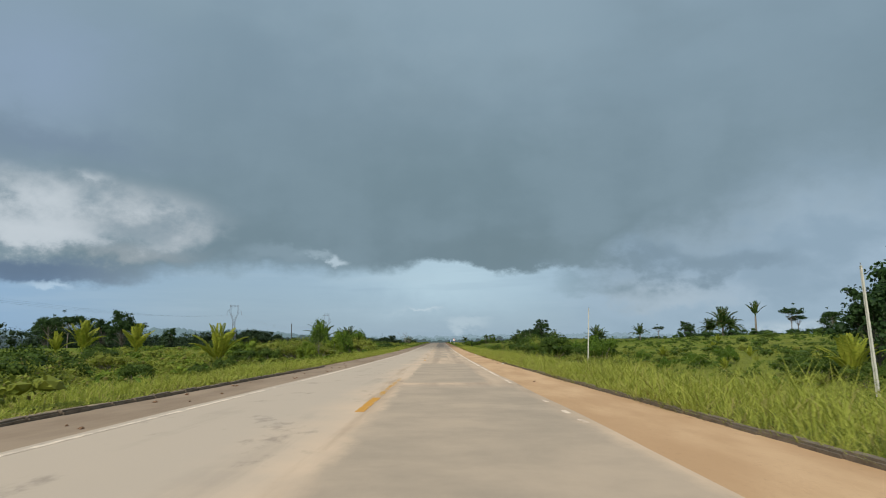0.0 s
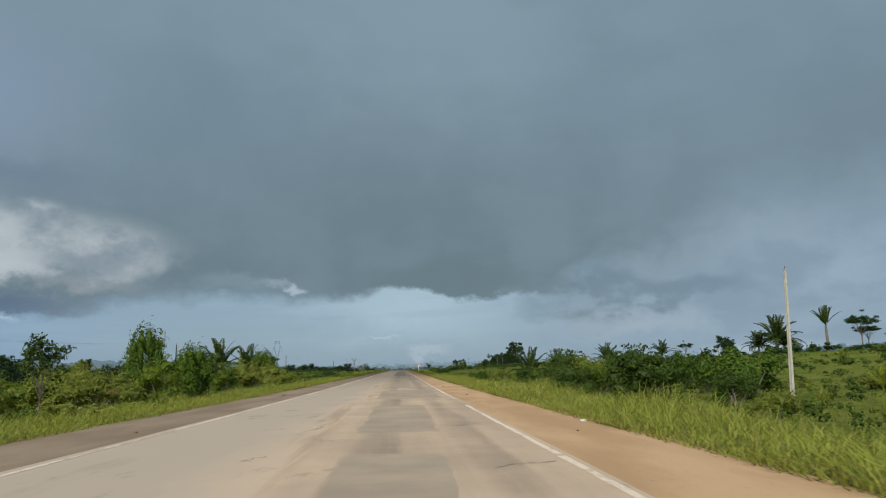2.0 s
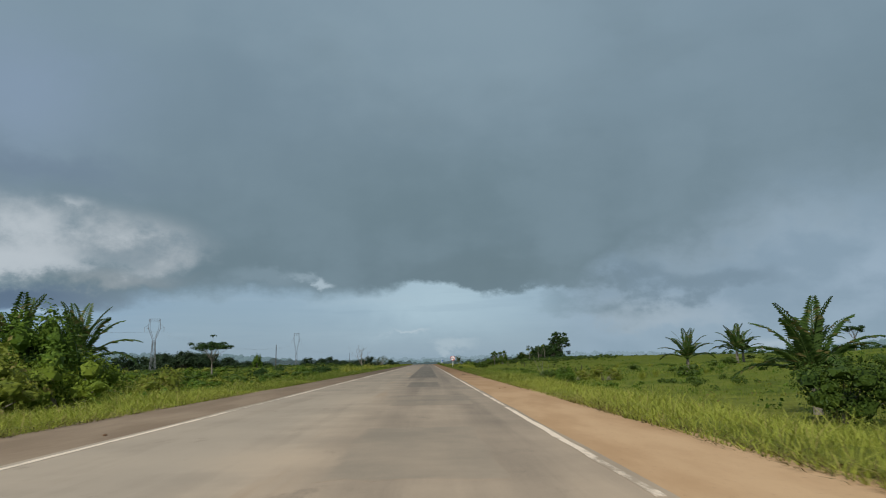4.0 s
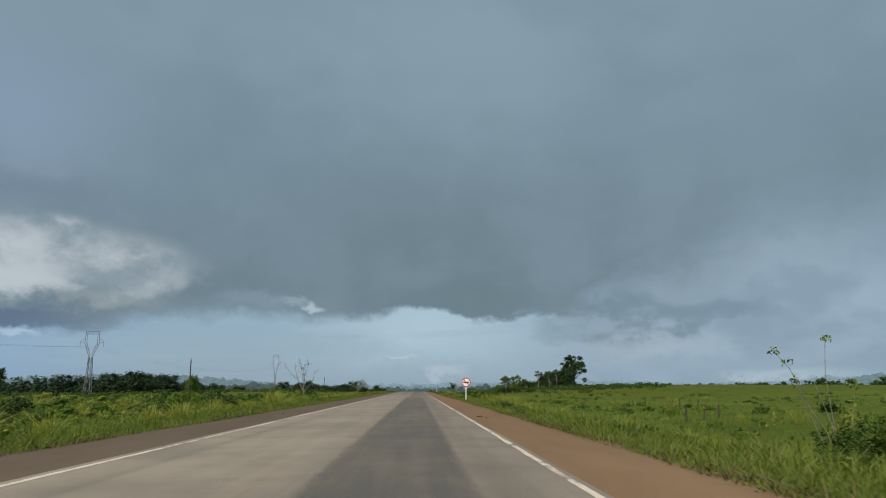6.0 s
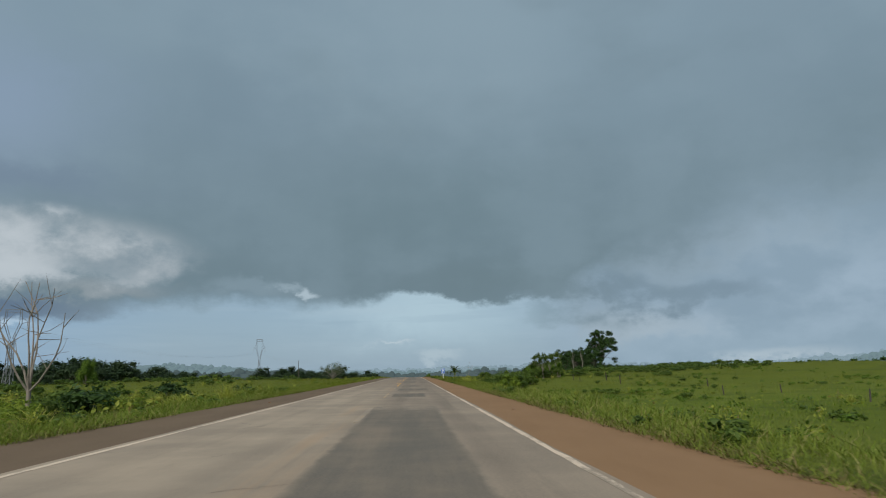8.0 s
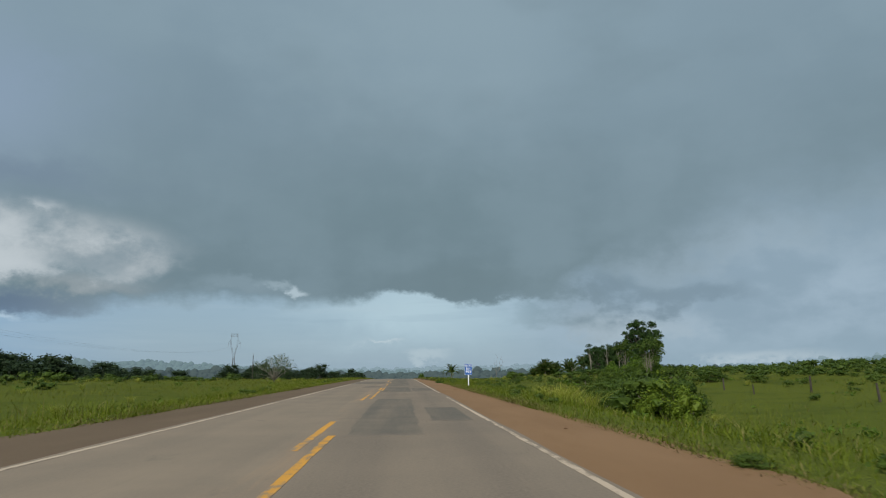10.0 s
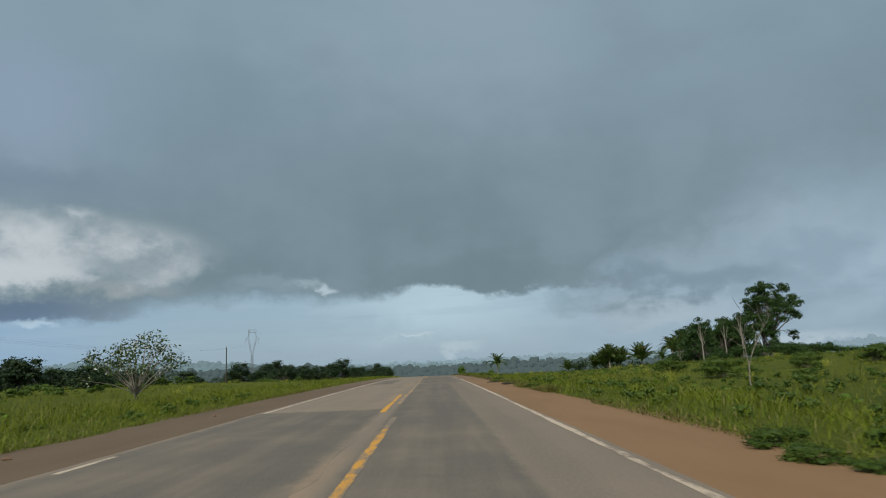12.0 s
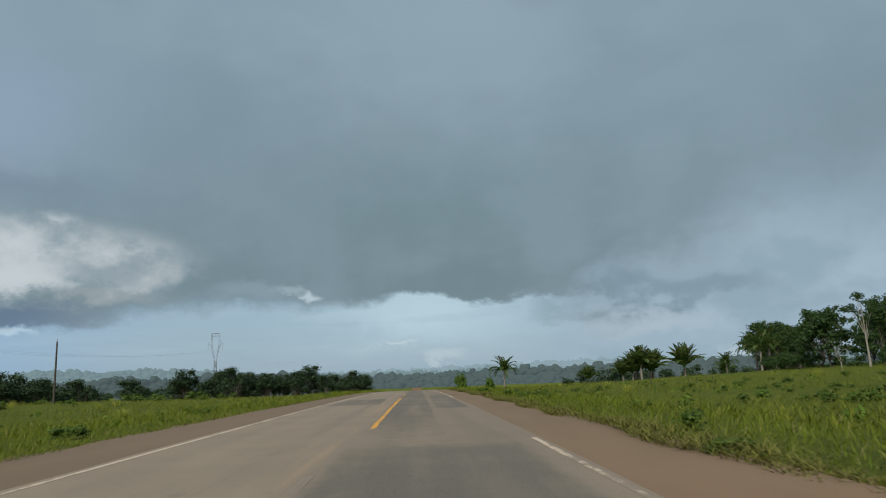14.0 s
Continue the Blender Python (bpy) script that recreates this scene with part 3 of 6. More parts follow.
PATCHES_B = ((0.10, 2.35, 181, 292), (0.4, 2.2, 300, 306), (0.4, 2.6, 312, 318), (0.5, 2.3, 325, 331), (0.35, 1.9, 345, 364),
             (2.2, 3.3, 349, 356), (0.15, 2.1, 373.5, 387), (2.15, 3.5, 376, 384), (-1.6, -0.15, 386.5, 390.5), (-3.75, -0.12, 402, 419))
PATCHES_C = ((0.10, 2.3, 389, 447), (0.10, 3.3, 447, 478), (0.15, 2.0, 478, 640), (-3.4, -1.8, 448, 466), (-3.2, -0.5, 500, 512), (2.2, 3.5, 492, 520))
for i, (x0, x1, y0, y1) in enumerate(PATCHES + PATCHES_B + PATCHES_C):
    ragged_patch("asphalt_patch", PATCH, x0, x1, y0, y1, 0.0022, 20 + i, 0.07 if y1 - y0 < 30 else 0.02, road)


def build_cracks():
    """Fine open cracks wandering along the old lanes."""
    rng = np.random.default_rng(63)
    for _ in range(90):
        n = int(rng.integers(8, 26))
        x, y = rng.uniform(-3.3, 3.2), rng.uniform(20, 500)
        a = rng.choice([0.0, math.pi / 2, 0.4]) + rng.normal(0, 0.25)
        w = rng.uniform(0.004, 0.013)
        vs = []
        for k in range(n):
            k2 = w * (0.3 + rng.random()) * (1 if 0 < k < n - 1 else 0.2)
            z = road_z(y) + 0.0032
            vs += [(x - math.sin(a) * k2, y + math.cos(a) * k2, z), (x + math.sin(a) * k2, y - math.cos(a) * k2, z)]
            step = rng.uniform(0.05, 0.16)
            turn = a + rng.normal(0, 0.7)
            x, y = min(3.4, max(-3.4, x + math.cos(turn) * step)), y + math.sin(turn) * step
            a += rng.normal(0, 0.06)
        fs = [(2 * k, 2 * k + 1, 2 * k + 3, 2 * k + 2) for k in range(n - 1)]
        part("crack", mesh_from("crack", vs, fs, CRACK), None, road, "thin dark crack in the asphalt")


build_cracks()


def broken(y0, y1, mean, gap, seed):
    """Stretches of a line that is worn away here and there."""
    rng = random.Random(seed)
    y, rows = y0, []
    while y < y1:
        n = mean * rng.uniform(0.4, 1.8)
        rows.append((y, min(y1, y + n)))
        y += n + gap * rng.uniform(0.3, 1.7)
    return rows


LEFT_RUNS = broken(-30, 403, 55, 0.5, 5) + [(407.5, 409.2)] + broken(418.5, 700, 55, 0.5, 6)
for k, (a, b) in enumerate(LEFT_RUNS):
    ragged_patch("edge_line", WHITE_LINE, -3.655, -3.545, a, b, 0.0036, 100 + k, 0.008, road)
RIGHT_GAPS = ((-30, -26), (11.0, 11.5), (12.5, 13.1), (15.0, 15.7), (22.3, 33), (34.2, 38.5), (40.8, 76), (76.2, 90), (95, 112), (112.3, 135), (139, 214), (214.4, 236),
              (238.5, 272), (272.2, 365), (371.5, 373.2), (374, 375.2), (375.8, 377.3), (378, 433.5), (434, 458), (469.5, 478), (508, 690))
for k, (a, b) in enumerate(RIGHT_GAPS):
    ragged_patch("edge_line", WHITE_LINE, 3.545, 3.655, a, b, 0.0036, 140 + k, 0.014, road)
# centre line: y from, y to, x; repainted more than once, never quite in the same place
YELLOW_WORN = ((16.4, 26, -0.21), (66, 72, 0.0), (98, 103, 0.02), (118, 124, 0.02), (187.5, 191.5, 0.0), (283, 290, 0.05), (300, 306, 0.08), (317, 322, 0.1),
               (421, 428, 0.12), (428, 446, 0.16), (446, 452, 0.20), (459, 474, 0.03))
YELLOW_FRESH = ((49.3, 57.5, 0.03), (255.5, 259.8, -0.02), (328, 345.5, 0.12), (363.5, 376.5, 0.09), (376.5, 389, 0.23), (394, 401.7, 0.15), (405, 415, 0.30), (417, 428, -0.14), (454, 458.7, 0.05),
                (482, 512, 0.30), (520, 530, 0.30))
YELLOW_TWIN = ((343, 349.3, -0.21), (362, 370, -0.25), (378.5, 385.5, 0.0))
ragged_patch("centre_line", YELLOW_CLEAR, -0.29, -0.12, 12.9, 16.4, 0.0044, 179, 0.015, road)
for k, (a, b, x) in enumerate(YELLOW_WORN):
    ragged_patch("centre_line", YELLOW_FAINT, x - 0.07, x + 0.08, a, b, 0.0034, 180 + k, 0.012, road, "nearly worn-away yellow dash")
for k, (a, b, x) in enumerate(YELLOW_FRESH + YELLOW_TWIN):
    ragged_patch("centre_line", YELLOW_LINE, x - 0.07, x + 0.07, a, b, 0.0044 if k < len(YELLOW_FRESH) else 0.0038, 200 + k, 0.012, road)


def build_kerb(name, x, y0, y1, seed):
    """A low kerb of worn concrete stones, half buried."""
    rng = random.Random(seed)
    bm = rounded_box(0.16, 0.99, 0.30, 0.03)
    proto = bpy.data.meshes.new("kerb_stone")
    bm.to_mesh(proto)
    bm.free()
    proto.materials.append(KERB)
    kerb = tagged(new(name), "low dark stained concrete kerb along the shoulder", "kerb", kind="structure")
    y = y0
    while y < y1:
        ob = part("kerb_stone", proto, None, kerb)
        ob.matrix_basis = pose(x + rng.uniform(-0.02, 0.02), y, road_z(y) + rng.uniform(-0.095, -0.065), rng.uniform(-1, 1), rng.uniform(-5, 5), rng.uniform(-1.5, 1.5))
        y += 1.0


build_kerb("kerb_right", 5.70, -20, 48.6, 1)
build_kerb("kerb_left", -5.55, -20, 41, 2)

# ---- plants ----


def leaves(rng, centres, radii, count, size, droop=0.3, shell=0.55):
    """Verts and triangles of count leaf diamonds, folded along the rib, spread through the outer parts of the given clumps."""
    centres, radii = np.asarray(centres, float), np.asarray(radii, float)
    vol = radii.prod(axis=1) ** 0.75
    pick = rng.choice(len(centres), count, p=vol / vol.sum())
    d = rng.normal(size=(count, 3))
    d /= np.linalg.norm(d, axis=1, keepdims=True)
    r = shell + (1.06 - shell) * rng.random(count) ** 0.6
    p = centres[pick] + d * r[:, None] * radii[pick]
    n = d + rng.normal(0, 0.55, (count, 3)) + np.array([0, 0, 0.45])
    n /= np.linalg.norm(n, axis=1, keepdims=True)
    t = np.cross(n, rng.normal(size=(count, 3)))
    t[:, 2] -= droop
    t /= np.linalg.norm(t, axis=1, keepdims=True)
    b = np.cross(n, t)
    s = size * rng.uniform(0.6, 1.35, count)[:, None]
    v = np.stack([p, p + t * s * 0.45 + b * s * 0.30 + n * s * 0.08, p + t * s, p + t * s * 0.45 - b * s * 0.30 + n * s * 0.08], axis=1).reshape(-1, 3)
    i = np.arange(count)[:, None] * 4
    f = np.concatenate([i + np.array([0, 1, 2]), i + np.array([0, 2, 3])])
    return v, f


def core(rng, centres, radii, k=0.62):
    """Dark lumpy hearts of the clumps, so that the crown is not seen through everywhere."""
    bm = bmesh.new()
    bmesh.ops.create_icosphere(bm, subdivisions=1, radius=1)
    bv = np.array([v.co[:] for v in bm.verts])
    bf = np.array([[v.index for v in f.verts] for f in bm.faces])
    bm.free()
    vs, fs = [], []
    for j, (c, r) in enumerate(zip(centres, radii)):
        vs.append(np.asarray(c) + bv * np.asarray(r) * k * rng.uniform(0.75, 1.2, (len(bv), 1)))
        fs.append(bf + j * len(bv))
    return np.concatenate(vs), np.concatenate(fs)


PROTO = {}


def put(kind, builder, x, y, size=1.0, turn=0.0, label="", category="", group="", z=None, wide=1.0, lean=0.0):
    """Stands a plant (or other repeated thing) on the land; the first of a kind is built, the rest are copies."""
    m = Matrix.Translation((x, y, land_at(x, y) - 0.05 if z is None else z)) @ Euler((radians(lean), 0, radians(turn))).to_matrix().to_4x4() \
        @ Matrix.Diagonal((size * wide, size * wide, size, 1))
    if kind in PROTO:
        old = PROTO[kind]
        ob = copy_thing(old, m @ Matrix.Diagonal((1 / old.scale[0], 1 / old.scale[1], 1 / old.scale[2], 1)))
    else:
        ob = PROTO[kind] = builder()
        ob.matrix_basis = m
    return tagged(ob, label, category, group)


def make_bush(seed, mat=None, clumps=9, wide=1.6, high=2.6, count=2100, size=0.18, name="bush"):
    rng = np.random.default_rng(seed)
    bush = new(name)
    ang, rad = rng.uniform(0, 2 * math.pi, clumps), wide * rng.uniform(0.15, 1.0, clumps) ** 0.7
    h = rng.uniform(0.22, 0.85, clumps) * high * (1 - 0.45 * (rad / wide) ** 2)
    c = np.stack([rad * np.cos(ang), rad * np.sin(ang), h], axis=1)
    r = np.stack([rng.uniform(0.45, 0.85, clumps) * wide * 0.62] * 2 + [rng.uniform(0.30, 0.6, clumps) * high * 0.42], axis=1)
    c[:, 2] = np.maximum(c[:, 2], r[:, 2] * 0.7)
    stems = [tube([(0.1 * math.cos(a), 0.1 * math.sin(a), -0.1), tuple(p * np.array([0.5, 0.5, 0.45])), tuple(p)], (0.05, 0.035, 0.012), 5) for a, p in zip(ang, c)]
    part("stem", mesh_from("stem", *joined(stems), BARK), None, bush, "forked grey-brown woody stem")
    lv, lf = leaves(rng, c, r, count, size)
    kv, kf = core(rng, c, r)
    # whips that stand out of the outline
    tv, tf = leaves(rng, c * np.array([1.1, 1.1, 1.28]), r * 0.55, count // 6, size * 1.1, 0.1, 0.1)
    part("crown", mesh_from("crown", *joined([(lv, lf), (kv, kf), (tv, tf)]), mat or LEAF_MID), None, bush)
    return bush


def limb_tree(seed, name, high, low, spread, clumps, crown_r, leaf_mat, bark, count, size, trunk_r=0.2, flat=0.7, solid=True, dome=1.0):
    """A trunk that forks into limbs; leaf clumps fill a domed crown between the heights low * high and high."""
    rng = np.random.default_rng(seed)
    tree = new(name)
    bend = rng.normal(0, 0.03 * high, 2)
    fork = low * 0.85
    top = np.array([bend[0], bend[1], high * fork])
    crown_h = high * (1 - low)
    pieces = [tube([(0, 0, -0.3), (bend[0] * 0.3, bend[1] * 0.3, high * fork * 0.5), tuple(top), (bend[0] * 1.4, bend[1] * 1.4, high * low + crown_h * 0.6)],
                   (trunk_r * 1.4, trunk_r, trunk_r * 0.75, trunk_r * 0.2), 8)]
    cs, rs = [], []
    for k in range(clumps):
        a = 2.4 * k + rng.uniform(-0.4, 0.4)
        u = ((k + 0.5) / clumps)
        out = spread * math.sqrt(u) * rng.uniform(0.75, 1.08)
        edge = math.sqrt(max(0.0, 1 - min(1.0, out / spread) ** 2))
        lift = edge * (0.55 + 0.45 * rng.random()) * dome + (1 - dome) * rng.uniform(0.5, 0.9) + rng.uniform(-0.05, 0.18)
        end = np.array([top[0] + out * math.cos(a), top[1] + out * math.sin(a), high * low + crown_h * min(0.94, max(0.04, lift)) - crown_r * flat * 0.4])
        start = top * rng.uniform(0.72, 1.0) + np.array([0, 0, 0.12 * crown_h * rng.random()])
        mid = start * 0.55 + end * 0.45 + np.array([0, 0, 0.05 * crown_h]) + rng.normal(0, 0.02 * high, 3)
        pieces.append(tube([tuple(start), tuple(mid), tuple(end)], (trunk_r * 0.42, trunk_r * 0.26, trunk_r * 0.07), 5))
        e2 = end + rng.normal(0, crown_r * 0.6, 3)
        pieces.append(tube([tuple(mid), tuple((mid + e2) / 2), tuple(e2)], (trunk_r * 0.2, trunk_r * 0.13, trunk_r * 0.04), 4))
        for m2, q in ((end, 1.0), (e2, 0.7)):
            r = crown_r * rng.uniform(0.7, 1.25) * q
            cs.append(m2)
            rs.append((r, r, r * flat * rng.uniform(0.8, 1.2)))
    part("trunk", mesh_from("trunk", *joined(pieces), bark, flat=False), None, tree)
    got = [leaves(rng, cs, rs, count, size, 0.3, 0.35)]
    if solid:
        got.append(core(rng, cs, rs, 0.5))
    part("crown", mesh_from("crown", *joined(got), leaf_mat), None, tree)
    return tree


def frond_mesh(seed, length, arch, leaflets, leaf_len, mat, upright=0.9, width=0.075):
    """One feathered palm leaf along +x: a bent rib with two rows of narrow leaflets."""
    rng = np.random.default_rng(seed)
    n = 9
    pts, ang, p = [], upright, np.zeros(3)
    for i in range(n):
        pts.append(p.copy())
        p = p + np.array([math.cos(ang), 0, math.sin(ang)]) * length / (n - 1)
        ang -= arch / (n - 1) * (0.5 + i / (n - 1))
    pts = np.array(pts)
    rib = tube([tuple(q) for q in pts], [0.035 * (1 - i / n) + 0.006 for i in range(n)], 4)
    rv = np.array([tuple(q) for q in rib[0]])
    rf = np.array([t for a, b, c, d in rib[1] for t in ((a, b, c), (a, c, d))])
    vs, fs, k = [rv], [rf], len(rv)
    for i in range(leaflets):
        u = 0.16 + 0.84 * i / leaflets
        j = min(n - 2, int(u * (n - 1)))
        w = u * (n - 1) - j
        at = pts[j] * (1 - w) + pts[j + 1] * w
        way = (pts[j + 1] - pts[j]) / np.linalg.norm(pts[j + 1] - pts[j])
        up = np.array([-way[2], 0, way[0]])
        L = leaf_len * (math.sin(math.pi * min(1, 0.18 + u * 0.80)) ** 0.6) * rng.uniform(0.85, 1.1)
        for s in (-1, 1):
            o = way * 0.75 + np.array([0, s * 1.0, 0]) + up * 0.25 * rng.uniform(0.2, 1.2)
            o /= np.linalg.norm(o)
            tip = at + o * L - np.array([0, 0, 0.28 * L])
            m2 = at + o * L * 0.5
            vs.append(np.array([at, m2 + way * width, tip, m2 - way * width]))
            fs.append(np.array([[k, k + 1, k + 2], [k, k + 2, k + 3]]))
            k += 4
    return mesh_from("frond", np.concatenate(vs), np.concatenate(fs), mat)


def make_palm(seed, trunk_high, fronds, length, mat, upright=1.0, arch=1.5, leaf_len=0.55, trunk_r=0.17, name="palm_tree", leaflets=24, fan=0.28):
    rng = random.Random(seed)
    palm = new(name)
    shapes = [frond_mesh(seed * 7 + i, length, arch * (0.75 + 0.25 * i), leaflets, leaf_len, mat, upright - fan * i, 0.05 + 0.006 * length) for i in range(4)]
    if trunk_high > 0.3:
        b = rng.uniform(-0.03, 0.03) * trunk_high
        rings = int(trunk_high * 2) + 3
        path = [(b * (i / rings) ** 2, 0, -0.2 + (trunk_high + 0.2) * i / rings) for i in range(rings + 1)]
        part("trunk", mesh_from("trunk", *tube(path, [trunk_r * (1.25 - 0.35 * i / rings + 0.07 * (i % 2)) for i in range(rings + 1)], 8), BARK, flat=False), None, palm, "ringed grey palm trunk")
    else:
        b = 0
    for i in range(fronds):
        ob = part("frond", shapes[min(3, int(4 * i / fronds))], None, palm)
        ob.matrix_basis = pose(b, 0, max(0.0, trunk_high), 0, rng.uniform(-8, 8), i * 137.5 + rng.uniform(-12, 12))
    return palm


def make_bare_tree(seed, high, mat=None, name="bare_tree", twigs=34, limbs=7, stout=1.0):
    """A dead or leafless tree: a short trunk and wiry limbs."""
    rng = np.random.default_rng(seed)
    tree = new(name)
    part("trunk", mesh_from("trunk", *tube([(0, 0, -0.3), (0.05, 0.02, high * 0.14), (0.02, 0, high * 0.30)], (0.018 * high * stout, 0.014 * high * stout, 0.012 * high * stout), 7), mat or BARK_PALE, flat=False), None, tree)
    for k in range(limbs):
        a = 2 * math.pi * k / limbs + rng.uniform(-0.3, 0.3)
        tilt = rng.uniform(0.18, 0.62)
        p, way, pts, rad = np.array([0.02, 0, high * 0.26]), np.array([math.sin(tilt) * math.cos(a), math.sin(tilt) * math.sin(a), math.cos(tilt)]), [], []
        n = 7
        L = high * rng.uniform(0.5, 0.78)
        for i in range(n):
            pts.append(tuple(p))
            rad.append((0.0055 * high * (1 - i / n) + 0.001 * high) * stout)
            way = way + rng.normal(0, 0.14, 3) + np.array([0, 0, 0.05])
            way /= np.linalg.norm(way)
            p = p + way * L / (n - 1)
        pieces = [tube(pts, rad, 5)]
        for _ in range(twigs // limbs):
            j = rng.integers(2, n - 1)
            w2 = rng.normal(0, 1, 3)
            w2[2] = abs(w2[2])
            e = np.array(pts[j]) + w2 / np.linalg.norm(w2) * high * rng.uniform(0.10, 0.24)
            m2 = (np.array(pts[j]) + e) / 2 + rng.normal(0, 0.05, 3)
            pieces.append(tube([pts[j], tuple(m2), tuple(e)], (0.02 * stout, 0.014 * stout, 0.006 * stout), 4))
        part("branch", mesh_from("branch", *joined(pieces), mat or BARK_PALE), None, tree)
    return tree


def make_tuft(seed, name="tall_grass_clump", blades=150, high=1.8, mat=None):
    rng = np.random.default_rng(seed)
    ob = new(name, blades_mesh(name, rng, rng.normal(0, 0.22, blades), rng.normal(0, 0.22, blades), np.zeros(blades), high * rng.uniform(0.5, 1.1, blades), 0.015, mat or GRASS_TALL, 0.8))
    return ob


def blades_mesh(name, rng, x, y, z, high, width, mat, bend=0.45):
    """Grass: each blade is a slim bent diamond, widest a third of the way up."""
    n = len(x)
    a = rng.uniform(0, 2 * math.pi, n)
    b = a + rng.uniform(-0.6, 0.6, n) + math.pi / 2
    k = high * bend * rng.uniform(0.2, 1.6, n)
    w = width * rng.uniform(0.6, 1.5, n)
    base = np.stack([x, y, z], axis=1)
    side = np.stack([np.cos(b) * w, np.sin(b) * w, np.zeros(n)], axis=1)
    mid = base + np.stack([np.cos(a) * k * 0.25, np.sin(a) * k * 0.25, high * 0.48], axis=1)
    tip = base + np.stack([np.cos(a) * k * 1.1, np.sin(a) * k * 1.1, high * rng.uniform(0.70, 1.0, n)], axis=1)
    v = np.stack([base, mid - side, mid + side, tip], axis=1).reshape(-1, 3)
    i = np.arange(n)[:, None] * 4
    f = np.concatenate([i + np.array([0, 2, 1]), i + np.array([1, 2, 3])])
    return mesh_from(name, v, f, mat)


def clumpy(x, y, s=0.35):
    """0 to 1: how thick the growth is at a place."""
    return 0.5 + 0.28 * np.sin(x * 1.7 * s + 3 * np.sin(y * 0.23 * s)) + 0.28 * np.sin(y * 1.3 * s + 2 * np.sin(x * 0.9 * s))


def build_grass():
    rng = np.random.default_rng(11)
    # tall verge on both sides, thick enough to hide the soil
    for side, edge, y0, y1, mat, label in ((1, EDGE_RIGHT, -8, 190, GRASS_TALL, "tall bright green grass leaning over the shoulder edge"),
                                           (1, EDGE_RIGHT, 170, 336, GRASS_MID, "pale green grass leaning over the shoulder edge"),
                                           (1, EDGE_RIGHT, 312, 640, GRASS_GREEN_SHADED, "tall green grass leaning over the shoulder edge"),
                                           (-1, EDGE_LEFT, -8, 180, GRASS_TALL, "tall bright green roadside grass along the shoulder"),
                                           (-1, EDGE_LEFT, 165, 330, GRASS_MID, "pale green roadside grass along the shoulder"),
                                           (-1, EDGE_LEFT, 305, 640, GRASS_GREEN_SHADED, "tall green roadside grass along the shoulder")):
        n = 108000 if y0 < 0 else 78000
        y = y0 + (y1 - y0) * rng.random(n) ** 1.08
        out = 0.02 + 9.0 * rng.random(n) ** 2.0
        x = side * (edge + out)
        thick = clumpy(x, y) * 0.6 + clumpy(x * 2.3, y * 2.1 + 5) * 0.4
        early = np.clip((170 - y) / 120, 0, 1)
        tall = (0.33 + 0.34 * early * (side > 0) + 0.08 * (side < 0)) * np.clip(0.50 + out * 0.34, 0, 1.25) * (0.45 + 1.1 * thick) * rng.uniform(0.45, 1.3, n)
        tagged(new("verge_grass", blades_mesh("verge_grass", rng, x, y, land(x, y) - 0.02, tall, 0.0078 if y0 < 0 else 0.0088, mat, 0.75)), label, "grass", kind="stuff")
    # trodden dry fringe where the grass meets the shoulder
    n = 55000
    y = -8 + 560 * rng.random(n) ** 1.1
    side = np.where(rng.random(n) < 0.6, 1, -1)
    x = side * (np.where(side > 0, EDGE_RIGHT, EDGE_LEFT) + np.abs(rng.normal(0, 0.30, n)) - 0.12 * clumpy(y, side))
    tagged(new("dry_grass_fringe", blades_mesh("dry_grass_fringe", rng, x, y, land(x, y), rng.uniform(0.05, 0.18, n) * (0.4 + 1.2 * clumpy(x, y)), 0.010, GRASS_DRY, 1.8)), "dry brown grass stalks lying along the shoulder", "grass", kind="stuff")
    # matted dead growth sprawling over the shoulder
    n = 36000
    y = 425 + 130 * rng.random(n)
    x = EDGE_RIGHT + np.abs(rng.normal(0, 0.40, n)) - 0.42 * clumpy(y * 1.4, 1.0)
    tagged(new("dead_grass", blades_mesh("dead_grass", rng, x, y, land(x, y), rng.uniform(0.06, 0.22, n) * (0.15 + 1.1 * clumpy(x, y, 0.8) + 0.7 * clumpy(y * 0.8, 3.0)), 0.009, GRASS_DEAD, 1.3)), "matted dead grass and weeds along the shoulder edge", "grass", kind="stuff")
    # pasture and scrub grass further out
    n = 330000
    y = 8 + 680 * rng.random(n) ** 1.1
    out = 5 + 95 * rng.random(n) ** 2.0
    side = np.where(rng.random(n) < 0.5, 1, -1)
    x = side * (6.1 + out)
    thick = clumpy(x, y, 0.16)
    keep = rng.random(n) < 0.25 + thick
    x, y, thick, out = x[keep], y[keep], thick[keep], out[keep]
    tall = (0.22 + 0.28 * thick + 0.20 * ((x < 0) & (y < 330))) * rng.uniform(0.5, 1.3, len(x))
    # blade colours by stretch, the later ones darkened partly for cloud shade
    for mask, mat, label in ((y < 185, GRASS_FIELD, "yellow-green meadow grass in uneven clumps"), ((y >= 185) & (y < 340), GRASS_PASTURE, "mid-green pasture grass in uneven clumps"), (y >= 340, GRASS_DEEP_SHADED, "deep green pasture grass in uneven clumps")):
        tagged(new("pasture_grass", blades_mesh("pasture_grass", rng, x[mask], y[mask], land(x[mask], y[mask]) - 0.02, tall[mask], 0.018, mat, 0.7)), label, "grass", kind="stuff")
